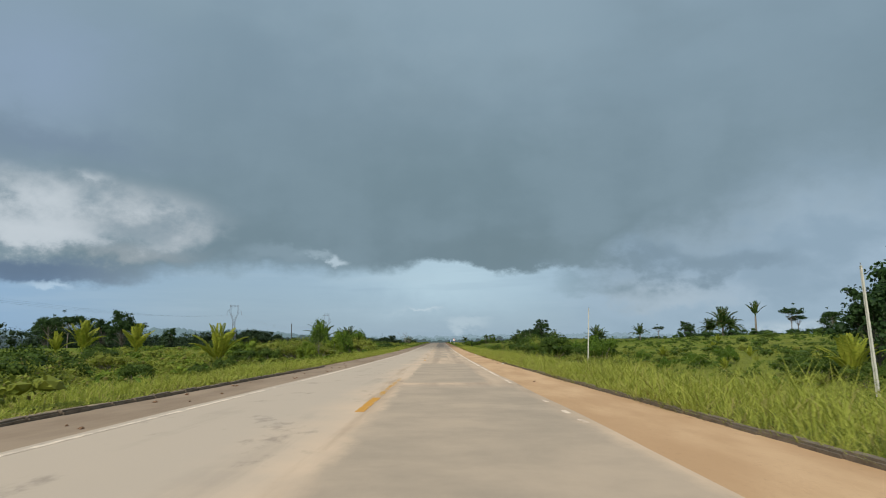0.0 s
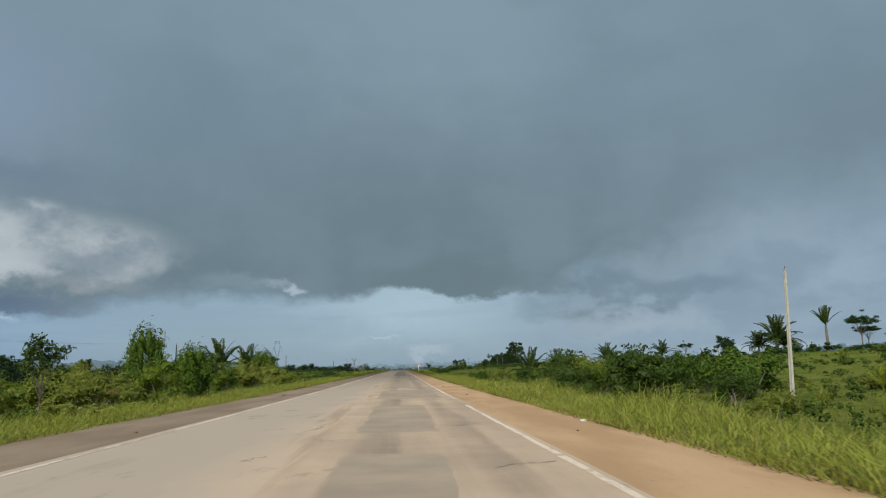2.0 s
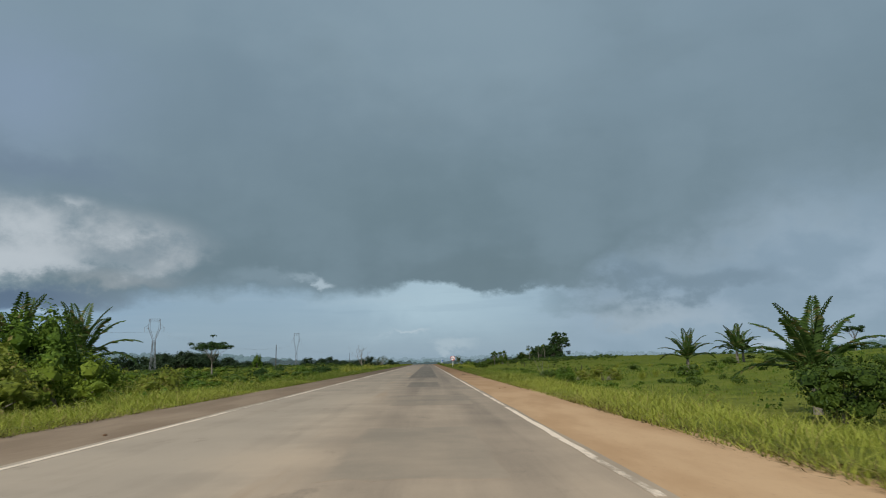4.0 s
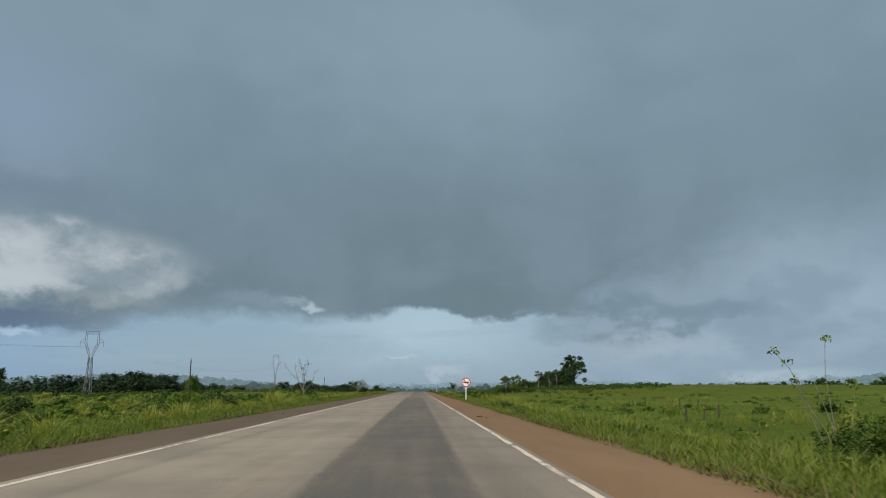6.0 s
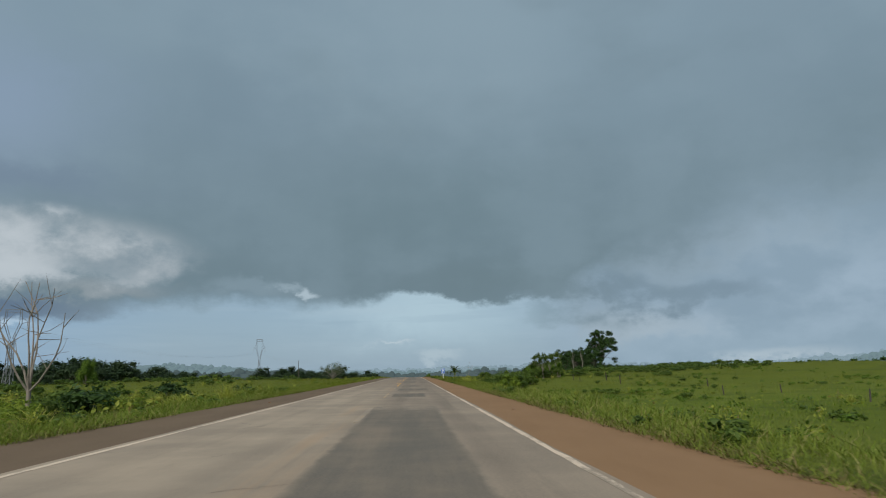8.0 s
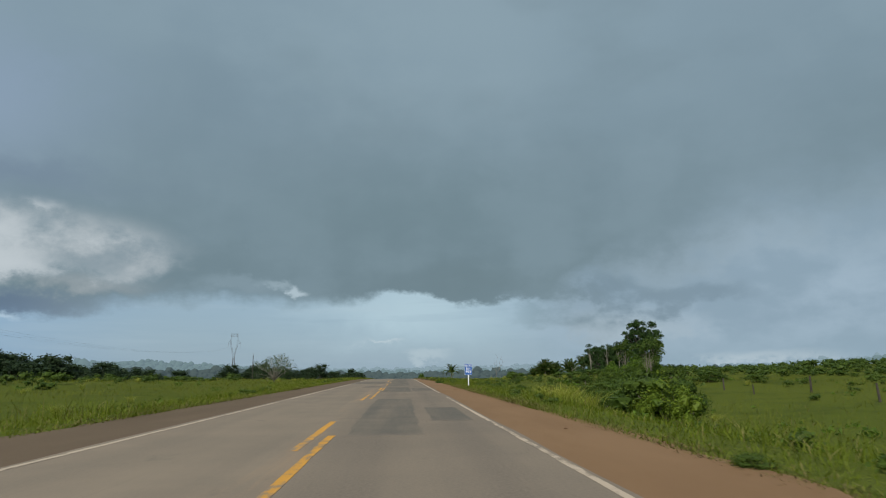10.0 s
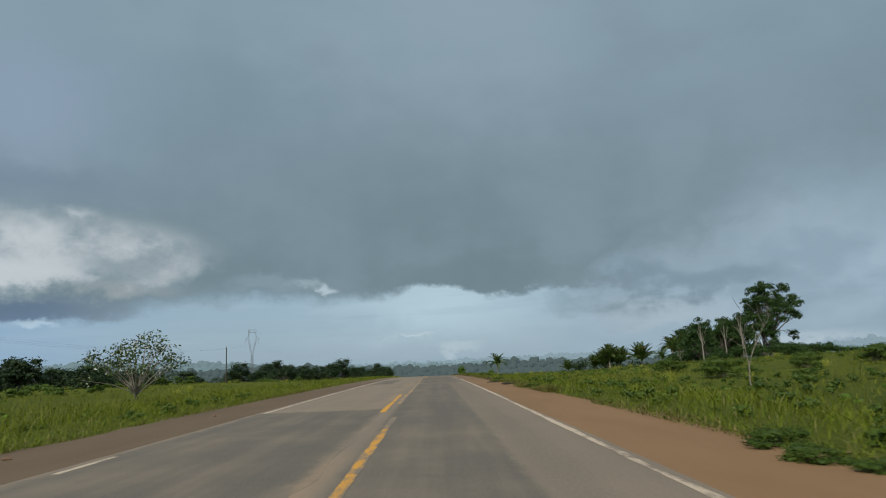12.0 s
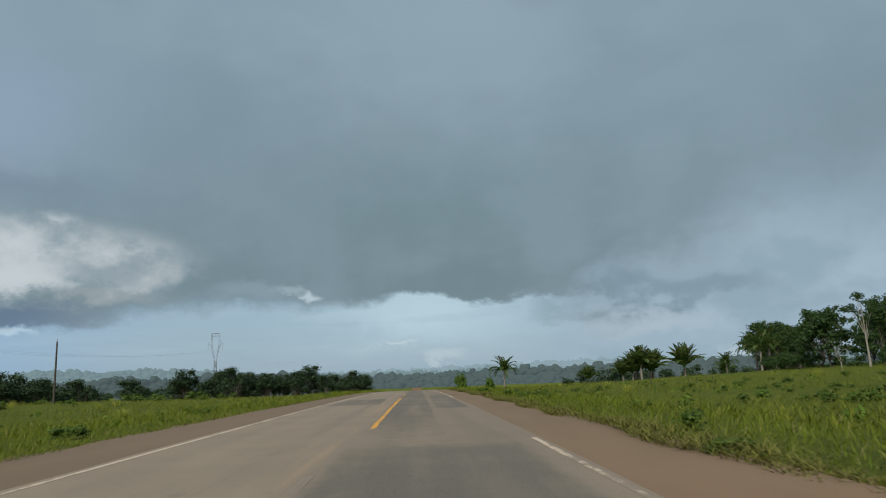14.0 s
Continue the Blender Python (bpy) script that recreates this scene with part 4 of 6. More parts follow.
    # broad-leaved weeds that roughen the fields
    for mat, count, y0, y1, shares, label in ((LEAF_OLIVE, 1800, 12, 335, 0.72, "olive-green broad-leaved weeds over the rough fields"),
                                              (LEAF_MID, 1300, 12, 335, 0.65, "green knee-high weeds over the rough fields"),
                                              (LEAF_MID, 420, 340, 600, 0.35, "low green weeds on bank and meadow")):
        y = rng.uniform(y0, y1, count)
        side = np.where(rng.random(count) < shares, -1, 1)
        x = side * (np.where(side < 0, 9.5, 12) + 62 * rng.random(count) ** 1.6)
        r = rng.uniform(0.25, 0.75, count) * (0.6 if y0 > 300 else 1.0)
        cs = np.stack([x, y, land(x, y) + r * 0.45], axis=1)
        rs = np.stack([r * 1.3, r * 1.3, r * rng.uniform(0.5, 1.0, count)], axis=1)
        tagged(new("field_weeds", mesh_from("field_weeds", *leaves(rng, cs, rs, count * 13, 0.25, 0.2, 0.2), mat)), label, "weeds", kind="stuff")


build_grass()


def build_far_woods(label, zones, each, size, seed):
    """Woods too far to count, as crowns of leaf clumps; zones are (number, x from, x to, y from, y to, lowest, tallest)."""
    rng = np.random.default_rng(seed)
    cs, rs = [], []
    for count, x0, x1, y0, y1, h0, h1 in zones:
        for _ in range(count):
            x, y, h = rng.uniform(x0, x1), rng.uniform(y0, y1), rng.uniform(h0, h1)
            g = land_at(x, y)
            for _ in range(3):
                r = h * rng.uniform(0.18, 0.33)
                cs.append((x + rng.normal(0, h * 0.24), y + rng.normal(0, h * 0.24), g + h * rng.uniform(0.45, 0.86)))
                rs.append((r, r, r * rng.uniform(0.5, 0.8)))
            cs.append((x, y, g + h * 0.25))
            rs.append((h * 0.45, h * 0.45, h * 0.30))
    number = sum(z[0] for z in zones)
    got = [leaves(rng, cs, rs, number * each, size, 0.2, 0.45), core(rng, cs, rs, 0.42)]
    tagged(new("far_woods", mesh_from("far_woods", *joined(got), LEAF_FAR)), label, "woods", kind="stuff")


build_far_woods("dark green rainforest edge beyond the meadow", ((260, -340, -175, 560, 900, 10, 17), (60, -330, -200, 900, 1400, 14, 20), (80, -340, -230, 200, 720, 10, 19)), 170, 1.6, 5)
build_far_woods("dark green woods beyond the far pasture", ((34, 100, 330, 880, 980, 9, 15),), 340, 1.6, 6)
build_far_woods("low dark woods behind the pasture ridge", ((45, 230, 420, 250, 700, 3, 8), (60, 130, 420, 620, 880, 5, 9)), 170, 1.0, 7)


def hump(a, at, wide):
    return np.exp(-((a - at) / wide) ** 2)


def build_ridge(name, mat, dist, crest, crowns, seed, label):
    """A wooded ridge far away all round the front: smooth land under many uneven crowns; crest gives its height by bearing."""
    rng = np.random.default_rng(seed)
    n = 900
    wave = rng.uniform(0, 6.3, 7)

    def height(a):
        high = crest(a)
        for k in range(1, 7):
            high = high + np.sin(a * 11.3 * k + wave[k]) / k ** 0.8 * dist * 0.0015
        return high
    a = np.linspace(-1.25, 1.25, n)
    rows = []
    for depth, share in ((0, 0.0), (0.02, 0.45), (0.04, 0.8), (0.06, 1.0)):
        d = dist * (1 + depth)
        rows.append(np.stack([np.sin(a) * d, np.cos(a) * d + 240, -26 + (height(a) + 26) * share], axis=1))
    i = np.arange(n - 1)
    f = np.concatenate([np.stack([i + k * n, i + 1 + k * n, i + 1 + (k + 1) * n, i + (k + 1) * n], axis=1) for k in range(3)])
    # crowns: lumpy domes, eight round and three high, some standing well above the rest
    spin = np.arange(8) * math.pi / 4
    dome = np.concatenate([np.stack([np.cos(spin) * r, np.sin(spin) * r, np.full(8, z)], axis=1) for r, z in ((0.75, -0.7), (1.0, 0.1), (0.62, 0.72))] + [np.array([(0, 0, 1.0)])])
    ring = [(k * 8 + q, k * 8 + (q + 1) % 8, (k + 1) * 8 + (q + 1) % 8, (k + 1) * 8 + q) for k in range(2) for q in range(8)]
    top = [(16 + q, 16 + (q + 1) % 8, 24, 24) for q in range(8)]
    c = rng.uniform(-1.25, 1.25, crowns)
    back = rng.uniform(0.2, 1.0, crowns)
    size = rng.gamma(4.0, 0.85, crowns) + 1.2
    tall = size * rng.uniform(0.55, 0.95, crowns)
    share = np.interp(back, (0, 1 / 3, 2 / 3, 1), (0, 0.45, 0.8, 1.0))
    lift = rng.gamma(1.2, 0.9, crowns) * (dist / 1150) ** 0.5
    d = dist * (1 + 0.06 * back)
    centre = np.stack([np.sin(c) * d, np.cos(c) * d + 240, -26 + (height(c) + 26) * share + lift], axis=1)
    size, tall = size * (dist / 1150) ** 0.6, tall * (dist / 1150) ** 0.6
    lumps = dome[None] * (1 + rng.normal(0, 0.14, (crowns, 25, 1)))
    lumps = lumps * np.stack([size, size, tall], axis=1)[:, None, :] + centre[:, None, :]
    rows.append(lumps.reshape(-1, 3))
    quads = np.array(ring + top)
    f = np.concatenate([f, (quads[None] + 4 * n + 25 * np.arange(crowns)[:, None, None]).reshape(-1, 4)])
    f = np.concatenate([f[:, (0, 1, 2)], f[f[:, 2] != f[:, 3]][:, (0, 2, 3)]])
    tagged(new(name, mesh_from(name, np.concatenate(rows), f, mat, flat=False)), label, "hills", kind="structure")


build_ridge("backdrop_misty_woods", WOODS_HAZE_GLOW, 1150, lambda a: -1.0 + 7.0 * (1 - fade(-0.24, -0.10, a)) + 4.0 * hump(a, 0.13, 0.05) - 3.0 * hump(a, 0.0, 0.05) - 3.0 * fade(0.42, 0.5, a), 3200, 4, "blue-green woods with painted-in mist glow beyond the valley")
build_ridge("backdrop_near_hills", HILL_NEAR, 1900, lambda a: 0.0 + 24.0 * (1 - fade(-0.26, -0.14, a)) + 14.0 * hump(a, -0.325, 0.035) + 7.0 * hump(a, -0.42, 0.05) + 16.0 * hump(a, 0.27, 0.03) * 0.5 + 30.0 * fade(0.54, 0.62, a), 4200, 3, "wooded hills with haze painted in as glow")
build_ridge("backdrop_far_hills", HILL_FAR, 3400, lambda a: 12.0 + 26.0 * (1 - fade(-0.34, -0.10, a)) + 12.0 * fade(0.05, 0.14, a) + 22.0 * fade(0.45, 0.6, a), 5200, 8, "pale blue-grey hills with rain haze painted in as glow")

# plants placed singly: x, y, size
R = random.Random(77)
BUSH = "leafy green shrub standing in the roadside grass"


def bush(kind, x, y, s, wide=1.0, label=BUSH, group="roadside shrubs"):
    builders = {
        "bush_a": lambda: make_bush(1), "bush_b": lambda: make_bush(2, LEAF_OLIVE, clumps=12, wide=1.9, high=2.3),
        "bush_dark": lambda: make_bush(4, LEAF_DARK, clumps=11, wide=1.9, high=2.6), "bush_yellow": lambda: make_bush(5, LEAF_BRIGHT, clumps=6, wide=1.1, high=2.0, count=1300),
        "scrub_a": lambda: make_bush(7, None, 6, 1.5, 1.9, 520, 0.30), "scrub_b": lambda: make_bush(8, LEAF_OLIVE, 8, 1.8, 1.6, 560, 0.30),
        "scrub_dark": lambda: make_bush(9, LEAF_DARK, 7, 1.8, 2.2, 560, 0.30), "scrub_low": lambda: make_bush(10, LEAF_OLIVE, 7, 1.7, 1.0, 420, 0.26),
        "thicket_a": lambda: make_bush(1, LEAF_SHRUB, clumps=15, wide=1.7, high=2.6, count=2600, size=0.13),
        "thicket_b": lambda: make_bush(2, LEAF_OLIVE, clumps=16, wide=1.9, high=2.4, count=2600, size=0.13),
        "thicket_c": lambda: make_bush(3, LEAF_SHRUB, clumps=13, wide=1.4, high=3.0, count=2600, size=0.135),
        "thicket_d": lambda: make_bush(14, LEAF_DEEP, clumps=15, wide=1.8, high=2.6, count=2700, size=0.13),
        "bush_deep": lambda: make_bush(12, LEAF_DEEP, clumps=10, wide=1.6, high=2.5, count=1900, size=0.16),
        "bush_low": lambda: make_bush(6, LEAF_OLIVE, clumps=10, wide=1.7, high=1.1, count=1000, size=0.17)}
    put(kind, builders[kind], x, y, s, R.uniform(0, 360), label, "shrub", group, wide=wide)


# thicket on the left, then one on the right
for x, y, s in ((-17, 96, 1.1), (-20, 101, 1.3), (-23, 109, 1.2), (-18.5, 113, 1.25), (-21, 119, 1.5), (-24, 122, 1.6), (-18, 124, 1.3), (-20, 131, 1.7), (-24, 133, 1.5), (-27, 127, 1.5), (-18, 146, 1.1), (-17, 160, 1.5), (-20, 163, 1.9)):
    bush(R.choice(("thicket_a", "thicket_b", "thicket_c", "thicket_a", "thicket_b")), x, y, s)
for x, y, s in ((-16.5, 168, 1.4), (-19, 172, 1.7), (-22, 178, 1.3), (-17, 181, 1.1), (-17, 57, 0.6), (-14, 44, 0.5), (-19, 46, 0.55), (-28, 103, 1.5), (-25.5, 107, 1.4), (-34, 110, 1.5)):
    bush(R.choice(("thicket_a", "thicket_b", "bush_deep")), x, y, s)
for x, y, s in ((17.5, 128, 1.3), (20, 131, 1.6), (23, 127, 1.7), (18, 136, 1.4), (21.5, 139, 1.6), (25, 136, 1.8), (18.5, 143, 1.3), (22, 147, 1.6), (18, 150, 1.2), (20, 156, 1.4), (23.5, 157, 1.5), (19, 162, 1.1), (27, 145, 1.8)):
    bush(R.choice(("thicket_a", "thicket_b", "thicket_d", "thicket_d")), x, y, s * R.uniform(0.85, 1.25))
for x, y, s in ((26, 118, 1.4), (30, 122, 1.6), (24, 112, 1.0), (31, 132, 1.7), (33, 141, 1.6), (28, 152, 1.5), (32, 105, 0.7), (27, 78, 0.6), (31, 80, 0.7), (36, 84, 0.9), (29, 52, 0.9), (34, 56, 1.0), (21.5, 103, 0.75), (25, 98, 0.4)):
    bush(R.choice(("bush_a", "bush_deep", "thicket_b")), x, y, s)
# right, close rank of shrubs at the edge of the first field and later single ones
for x, y, s in ((20, 226, 0.8), (22.5, 231, 0.9), (25, 224, 1.0), (16.5, 208, 0.75), (17.5, 221, 0.5), (31, 415, 1.2), (27, 412, 1.0), (33, 420, 1.3)):
    bush(R.choice(("bush_a", "bush_b")), x, y, s)
for x, y, s in ((16.7, 391.8, 0.58), (17.8, 397.5, 0.35)):
    bush("bush_yellow", x, y, s, 1.0, "small yellow-green shrub in the grass")
for x, y, s in ((-14, 288, 0.7), (-16, 292, 0.95), (-15, 297, 0.75), (-18, 301, 0.8), (-14.5, 306, 0.7), (-16, 312, 0.7), (-22, 290, 0.9), (-26, 284, 0.8), (-30, 300, 1.0), (-13.5, 226, 0.5), (-19, 236, 0.6), (-24, 262, 0.7), (-12.5, 252, 0.5)):
    bush(R.choice(("bush_a", "bush_low", "bush_b")), x, y, s)
for kind, x, y, s in (("thicket_d", 16.3, 370.6, 1.35), ("thicket_c", 16.0, 369.4, 1.0), ("thicket_d", 17.6, 371, 0.85), ("thicket_a", 15.0, 370.4, 0.8), ("bush_deep", 13.2, 373, 0.62), ("bush_deep", 14.2, 371.6, 0.7)):
    bush(kind, x, y, s, 1.1, "rounded leafy shrub in a clump beside the verge", "verge clump")
for x, y, s in ((15.2, 397, 0.66), (24.3, 408, 0.8), (26.8, 409, 0.85), (26, 413, 0.95), (29, 408.5, 0.9), (22.5, 410, 0.6), (31.5, 407, 0.85)):
    bush("bush_deep", x, y, s, 1.0, "dark leafy shrub on the grassy bank", "bank thicket")
for x, y, s in ((5.5, 406.2, 0.13), (5.8, 407.4, 0.15), (5.6, 405.4, 0.11), (5.95, 340.7, 0.10), (5.9, 474.5, 0.12), (6.0, 448, 0.13), (5.95, 431, 0.12)):
    bush("thicket_d", x, y, s, 1.7, "dark weed clump sprawling over the shoulder edge", "shoulder weeds")
# scattered low scrub over both fields: the nearest singly, the rest as scrubland
for _ in range(44):
    bush(R.choice(("scrub_low", "scrub_a", "scrub_b", "scrub_low", "scrub_b")), -R.uniform(15, 34), R.uniform(20, 190), R.uniform(0.28, 0.62), 1.15, "low scrubby bush in the rough meadow", "meadow scrub")
for _ in range(60):
    bush(R.choice(("scrub_low", "scrub_a", "scrub_b", "bush_low", "scrub_dark")), -R.uniform(11.5, 36), R.uniform(185, 335), R.uniform(0.45, 1.0), 1.1, "rough scrub of mixed shrubs beside the verge", "meadow scrub")
for _ in range(24):
    bush(R.choice(("scrub_low", "scrub_low", "scrub_b")), R.uniform(24, 60), R.uniform(40, 190), R.uniform(0.35, 0.9), 1.2, "low scrubby bush in the pasture", "pasture scrub")
for _ in range(14):
    bush("thicket_d", R.uniform(20, 40), R.uniform(402, 462), R.uniform(0.35, 0.6), 1.5, "low leafy scrub on the grassy bank", "bank scrub")


def build_scrubland(mat, count, x0, x1, y0, y1, low, high, seed, label, size=0.0, each=95, patches=0):
    """Scrub too scattered to count, as low leafy clumps."""
    rng = np.random.default_rng(seed)
    x, y, h = rng.uniform(x0, x1, count), rng.uniform(y0, y1, count), rng.uniform(low, high, count)
    if patches:
        k = rng.integers(0, patches, count)
        x, y = x[k] + rng.normal(0, 2.6, count), y[k] + rng.normal(0, 4.5, count)
    cs, rs = [], []
    for _ in range(4):
        cs.append(np.stack([x + rng.normal(0, 0.5, count) * h, y + rng.normal(0, 0.5, count) * h, land(x, y) + h * rng.uniform(0.25, 0.75, count)], axis=1))
        r = h * rng.uniform(0.3, 0.6, count)
        rs.append(np.stack([r * 1.2, r * 1.2, r * 0.7], axis=1))
    cs, rs = np.concatenate(cs), np.concatenate(rs)
    got = [leaves(rng, cs, rs, count * each, size or 0.20 + 0.07 * high, 0.25, 0.3), core(rng, cs, rs, 0.6)]
    tagged(new("scrubland", mesh_from("scrubland", *joined(got), mat)), label, "scrub", kind="stuff")


build_scrubland(LEAF_OLIVE, 90, -90, -34, 20, 340, 0.6, 2.0, 71, "olive scrub scattered over the rough meadow")
build_scrubland(LEAF_SHRUB, 70, -95, -34, 20, 340, 0.7, 2.2, 72, "sunlit scrub scattered over the rough meadow")
build_scrubland(LEAF_DEEP, 110, 34, 130, 60, 275, 0.5, 1.9, 73, "dark green scrub scattered over the pasture slope")
build_scrubland(LEAF_DARK, 90, 85, 190, 215, 300, 0.8, 3.0, 74, "dark scrub along the pasture ridge")
build_scrubland(LEAF_DARK, 150, 150, 215, 330, 700, 1.6, 4.0, 76, "dark bushes along the far ridge of the pasture")
build_scrubland(LEAF_DARK, 120, 95, 230, 560, 660, 1.4, 3.0, 77, "dark bushes behind the grassy knoll")
build_scrubland(LEAF_DEEP, 150, 6.4, 12, 215, 540, 0.2, 0.5, 79, "dark weeds among the verge grass", 0.10, 80)
build_scrubland(LEAF_DEEP, 150, -12, -6.8, 195, 540, 0.2, 0.5, 80, "dark weeds among the verge grass", 0.10, 80)
build_scrubland(LEAF_DEEP, 330, -95, -15, 205, 345, 0.4, 1.5, 84, "dark rough scrub between meadow and forest", 0.20, 80, 60)
build_scrubland(LEAF_MID, 300, -80, -12, 200, 340, 0.3, 1.1, 85, "green rough scrub between meadow and forest", 0.18, 80, 60)
build_scrubland(LEAF_DEEP, 300, -125, -34, 335, 480, 0.4, 1.5, 86, "dark scrub in front of the forest edge", 0.26, 70)
build_scrubland(LEAF_MID, 420, 12, 78, 225, 420, 0.15, 0.5, 81, "low green weeds in clumps over the pasture", 0.16, 60, 46)
build_scrubland(LEAF_DEEP, 170, 20, 95, 270, 430, 0.2, 0.75, 82, "dark green low scrub scattered over the pasture", 0.18, 70, 26)
build_scrubland(LEAF_DEEP, 210, 42, 80, 408, 440, 0.4, 1.2, 83, "dark hedge of shrubs at the top of the pasture", 0.28, 60)
build_scrubland(LEAF_DEEP, 190, 12, 50, 458, 540, 0.15, 0.5, 89, "dark weeds in clumps over the grassy bank", 0.12, 70, 34)
build_scrubland(LEAF_DEEP, 520, 19, 115, 45, 215, 0.2, 0.8, 90, "dark green low scrub over the rough pasture", 0.20, 60, 90)
build_scrubland(LEAF_MID, 420, 17, 110, 40, 215, 0.2, 0.7, 91, "mid-green low scrub over the rough pasture", 0.18, 60, 80)
build_scrubland(LEAF_DEEP, 40, -75, -32, 430, 640, 0.6, 1.8, 75, "low dark scrub at the meadow's edge")


def tree(kind, x, y, s, label, wide=1.0, group=""):
    builders = {
        "round": lambda: make_bush(21, LEAF_MID, 28, 1.9, 6.6, 5600, 0.21, "tree"),
        "dark": lambda: limb_tree(22, "tree", 10, 0.10, 3.9, 24, 1.35, LEAF_DARK, BARK_DARK, 3400, 0.44, 0.2, 0.75),
        "umbrella": lambda: limb_tree(23, "tree", 10, 0.62, 4.4, 13, 1.2, LEAF_DARK, BARK, 2600, 0.36, 0.18, 0.4, True, 0.6),
        "far": lambda: limb_tree(29, "tree", 13, 0.12, 5.0, 16, 1.9, LEAF_FAR, BARK_DARK, 1600, 0.68, 0.25, 0.75),
        "giant": lambda: limb_tree(24, "tree", 18.5, 0.30, 6.8, 62, 1.32, LEAF_DARK, BARK, 11000, 0.42, 0.26, 0.62, True, 1.0),
        "forked": lambda: limb_tree(31, "tree", 12.5, 0.40, 2.6, 6, 0.95, LEAF_DARK, BARK_WEATHERED, 1000, 0.32, 0.15, 0.7, False),
        "sparse": lambda: limb_tree(26, "tree", 4.4, 0.10, 3.6, 26, 0.72, LEAF_PALE, BARK, 2300, 0.19, 0.10, 0.8, False),
        "young": lambda: limb_tree(27, "tree", 6, 0.34, 1.5, 12, 0.58, LEAF_DEEP, BARK, 1100, 0.25, 0.06, 0.6, False),
        "white": lambda: limb_tree(30, "tree", 5.0, 0.30, 2.0, 7, 0.34, LEAF_BRIGHT, BARK_PALE, 130, 0.24, 0.048, 0.7, False)}
    put("tree_" + kind, builders[kind], x, y, s, R.uniform(0, 360), label, "tree", group, wide=wide)


tree("round", -21.5, 130, 1.15, "tall leafy roadside tree above the thicket", 0.8)
tree("round", -17.5, 131, 0.85, "leafy roadside tree at the thicket's near end", 1.1)
tree("round", -19, 170, 0.95, "leafy bush-like tree in the thicket", 1.2)
tree("young", -17, 103, 0.75, "pale-stemmed young tree at the thicket's edge")
tree("white", -20, 145, 1.0, "thin white-stemmed sapling with few leaves")
for x, y, s in ((-262, 470, 2.2), (-250, 520, 1.9), (-290, 560, 2.7), (-230, 590, 1.8), (-300, 640, 2.3), (-240, 420, 2.0), (-280, 380, 2.1), (-225, 330, 1.8), (-260, 280, 1.9)):
    tree("dark", x, y, s, "dark broad-crowned forest tree", group="forest edge trees")
for x, y, s in ((-245, 455, 2.2), (-270, 610, 2.4), (-215, 380, 1.6), (-255, 330, 2.0)):
    tree("umbrella", x, y, s, "flat-topped dark rainforest tree", group="flat-topped trees")
for _ in range(46):
    tree("far", -R.uniform(35, 128), R.uniform(830, 950), R.uniform(0.8, 1.5), "dark tree in the wood beside the far road", 1.15, "roadside wood")
for _ in range(40):
    tree("far", -R.uniform(165, 220), R.uniform(620, 900), R.uniform(1.25, 1.65), "dark tree at the forest edge", 1.15, "forest edge trees")
tree("round", -68, 417, 0.95, "small round-crowned tree in the meadow")
tree("sparse", -19.3, 447, 1.0, "low spreading tree with dark leaves and pale blossom", 1.05)
tree("giant", 83.6, 565, 1.0, "giant rainforest tree with a wide dark domed crown")
for x, y, s in ((81, 563, 1.05), (76, 571, 1.0), (80, 575, 1.1), (73, 568, 0.85), (82, 584, 0.85), (78, 600, 0.8), (72, 580, 1.0), (76, 590, 1.05)):
    tree("dark", x, y, s, "dark leafy tree in the grove on the rise", group="grove trees")
for x, y, s in ((90, 630, 1.2), (86, 624, 1.1), (88, 634, 1.3), (97, 638, 1.25), (94, 628, 1.1)):
    tree("dark", x, y, s, "dark leafy tree in the far clump beside the pasture", group="far clump trees")
for x, y, s in ((74, 600, 1.5), (77, 604, 1.7), (68, 558, 1.2), (73, 560, 1.9), (79, 557, 1.8), (84, 560, 1.7), (90, 563, 1.7), (96, 565, 1.6), (71, 588, 1.6)):
    bush("bush_dark", x, y, s, 1.1, "dark undergrowth at the foot of the grove", "grove undergrowth")
for x, y, s in ((64.6, 559, 0.95), (70.4, 559.5, 0.92), (74.4, 559.5, 0.98)):
    tree("forked", x, y, s, "slender pale-trunked tree with thin foliage", group="grove trees")
# right, first stretch: scrub and trees along the low ridge
for x, y, s in ((93, 258, 0.6), (96, 260, 0.5), (156, 240, 1.0), (145, 232, 0.9), (150, 262, 0.9), (138, 224, 0.7), (152, 228, 1.1)):
    tree("dark", x, y, s, "dark rounded tree on the pasture ridge", group="ridge trees")
for x, y, s in ((130, 251, 1.0), (134, 254, 0.75), (64, 62, 0.9), (142, 246, 0.85), (86, 267, 0.5)):
    tree("umbrella", x, y, s, "open flat-crowned tree on the pasture", group="ridge trees")
tree("dark", -115, 250, 1.4, "dark broad-crowned tree behind the meadow", 0.9)
tree("dark", -128, 262, 1.15, "dark broad-crowned tree behind the meadow", 1.1)
tree("dark", 41, 62, 0.8, "dark leafy tree beside the pasture")
tree("dark", 47, 64, 1.15, "dark leafy tree beside the pasture")
tree("young", 27.9, 405.2, 0.86, "young tree with umbrella leaves on a thin stem")
tree("young", 30.5, 411, 0.80, "young tree with umbrella leaves on a thin stem")
tree("young", 28.9, 415, 0.85, "young tree with umbrella leaves on a thin stem")
tree("young", 33, 416, 0.86, "young tree with umbrella leaves on a thin stem")


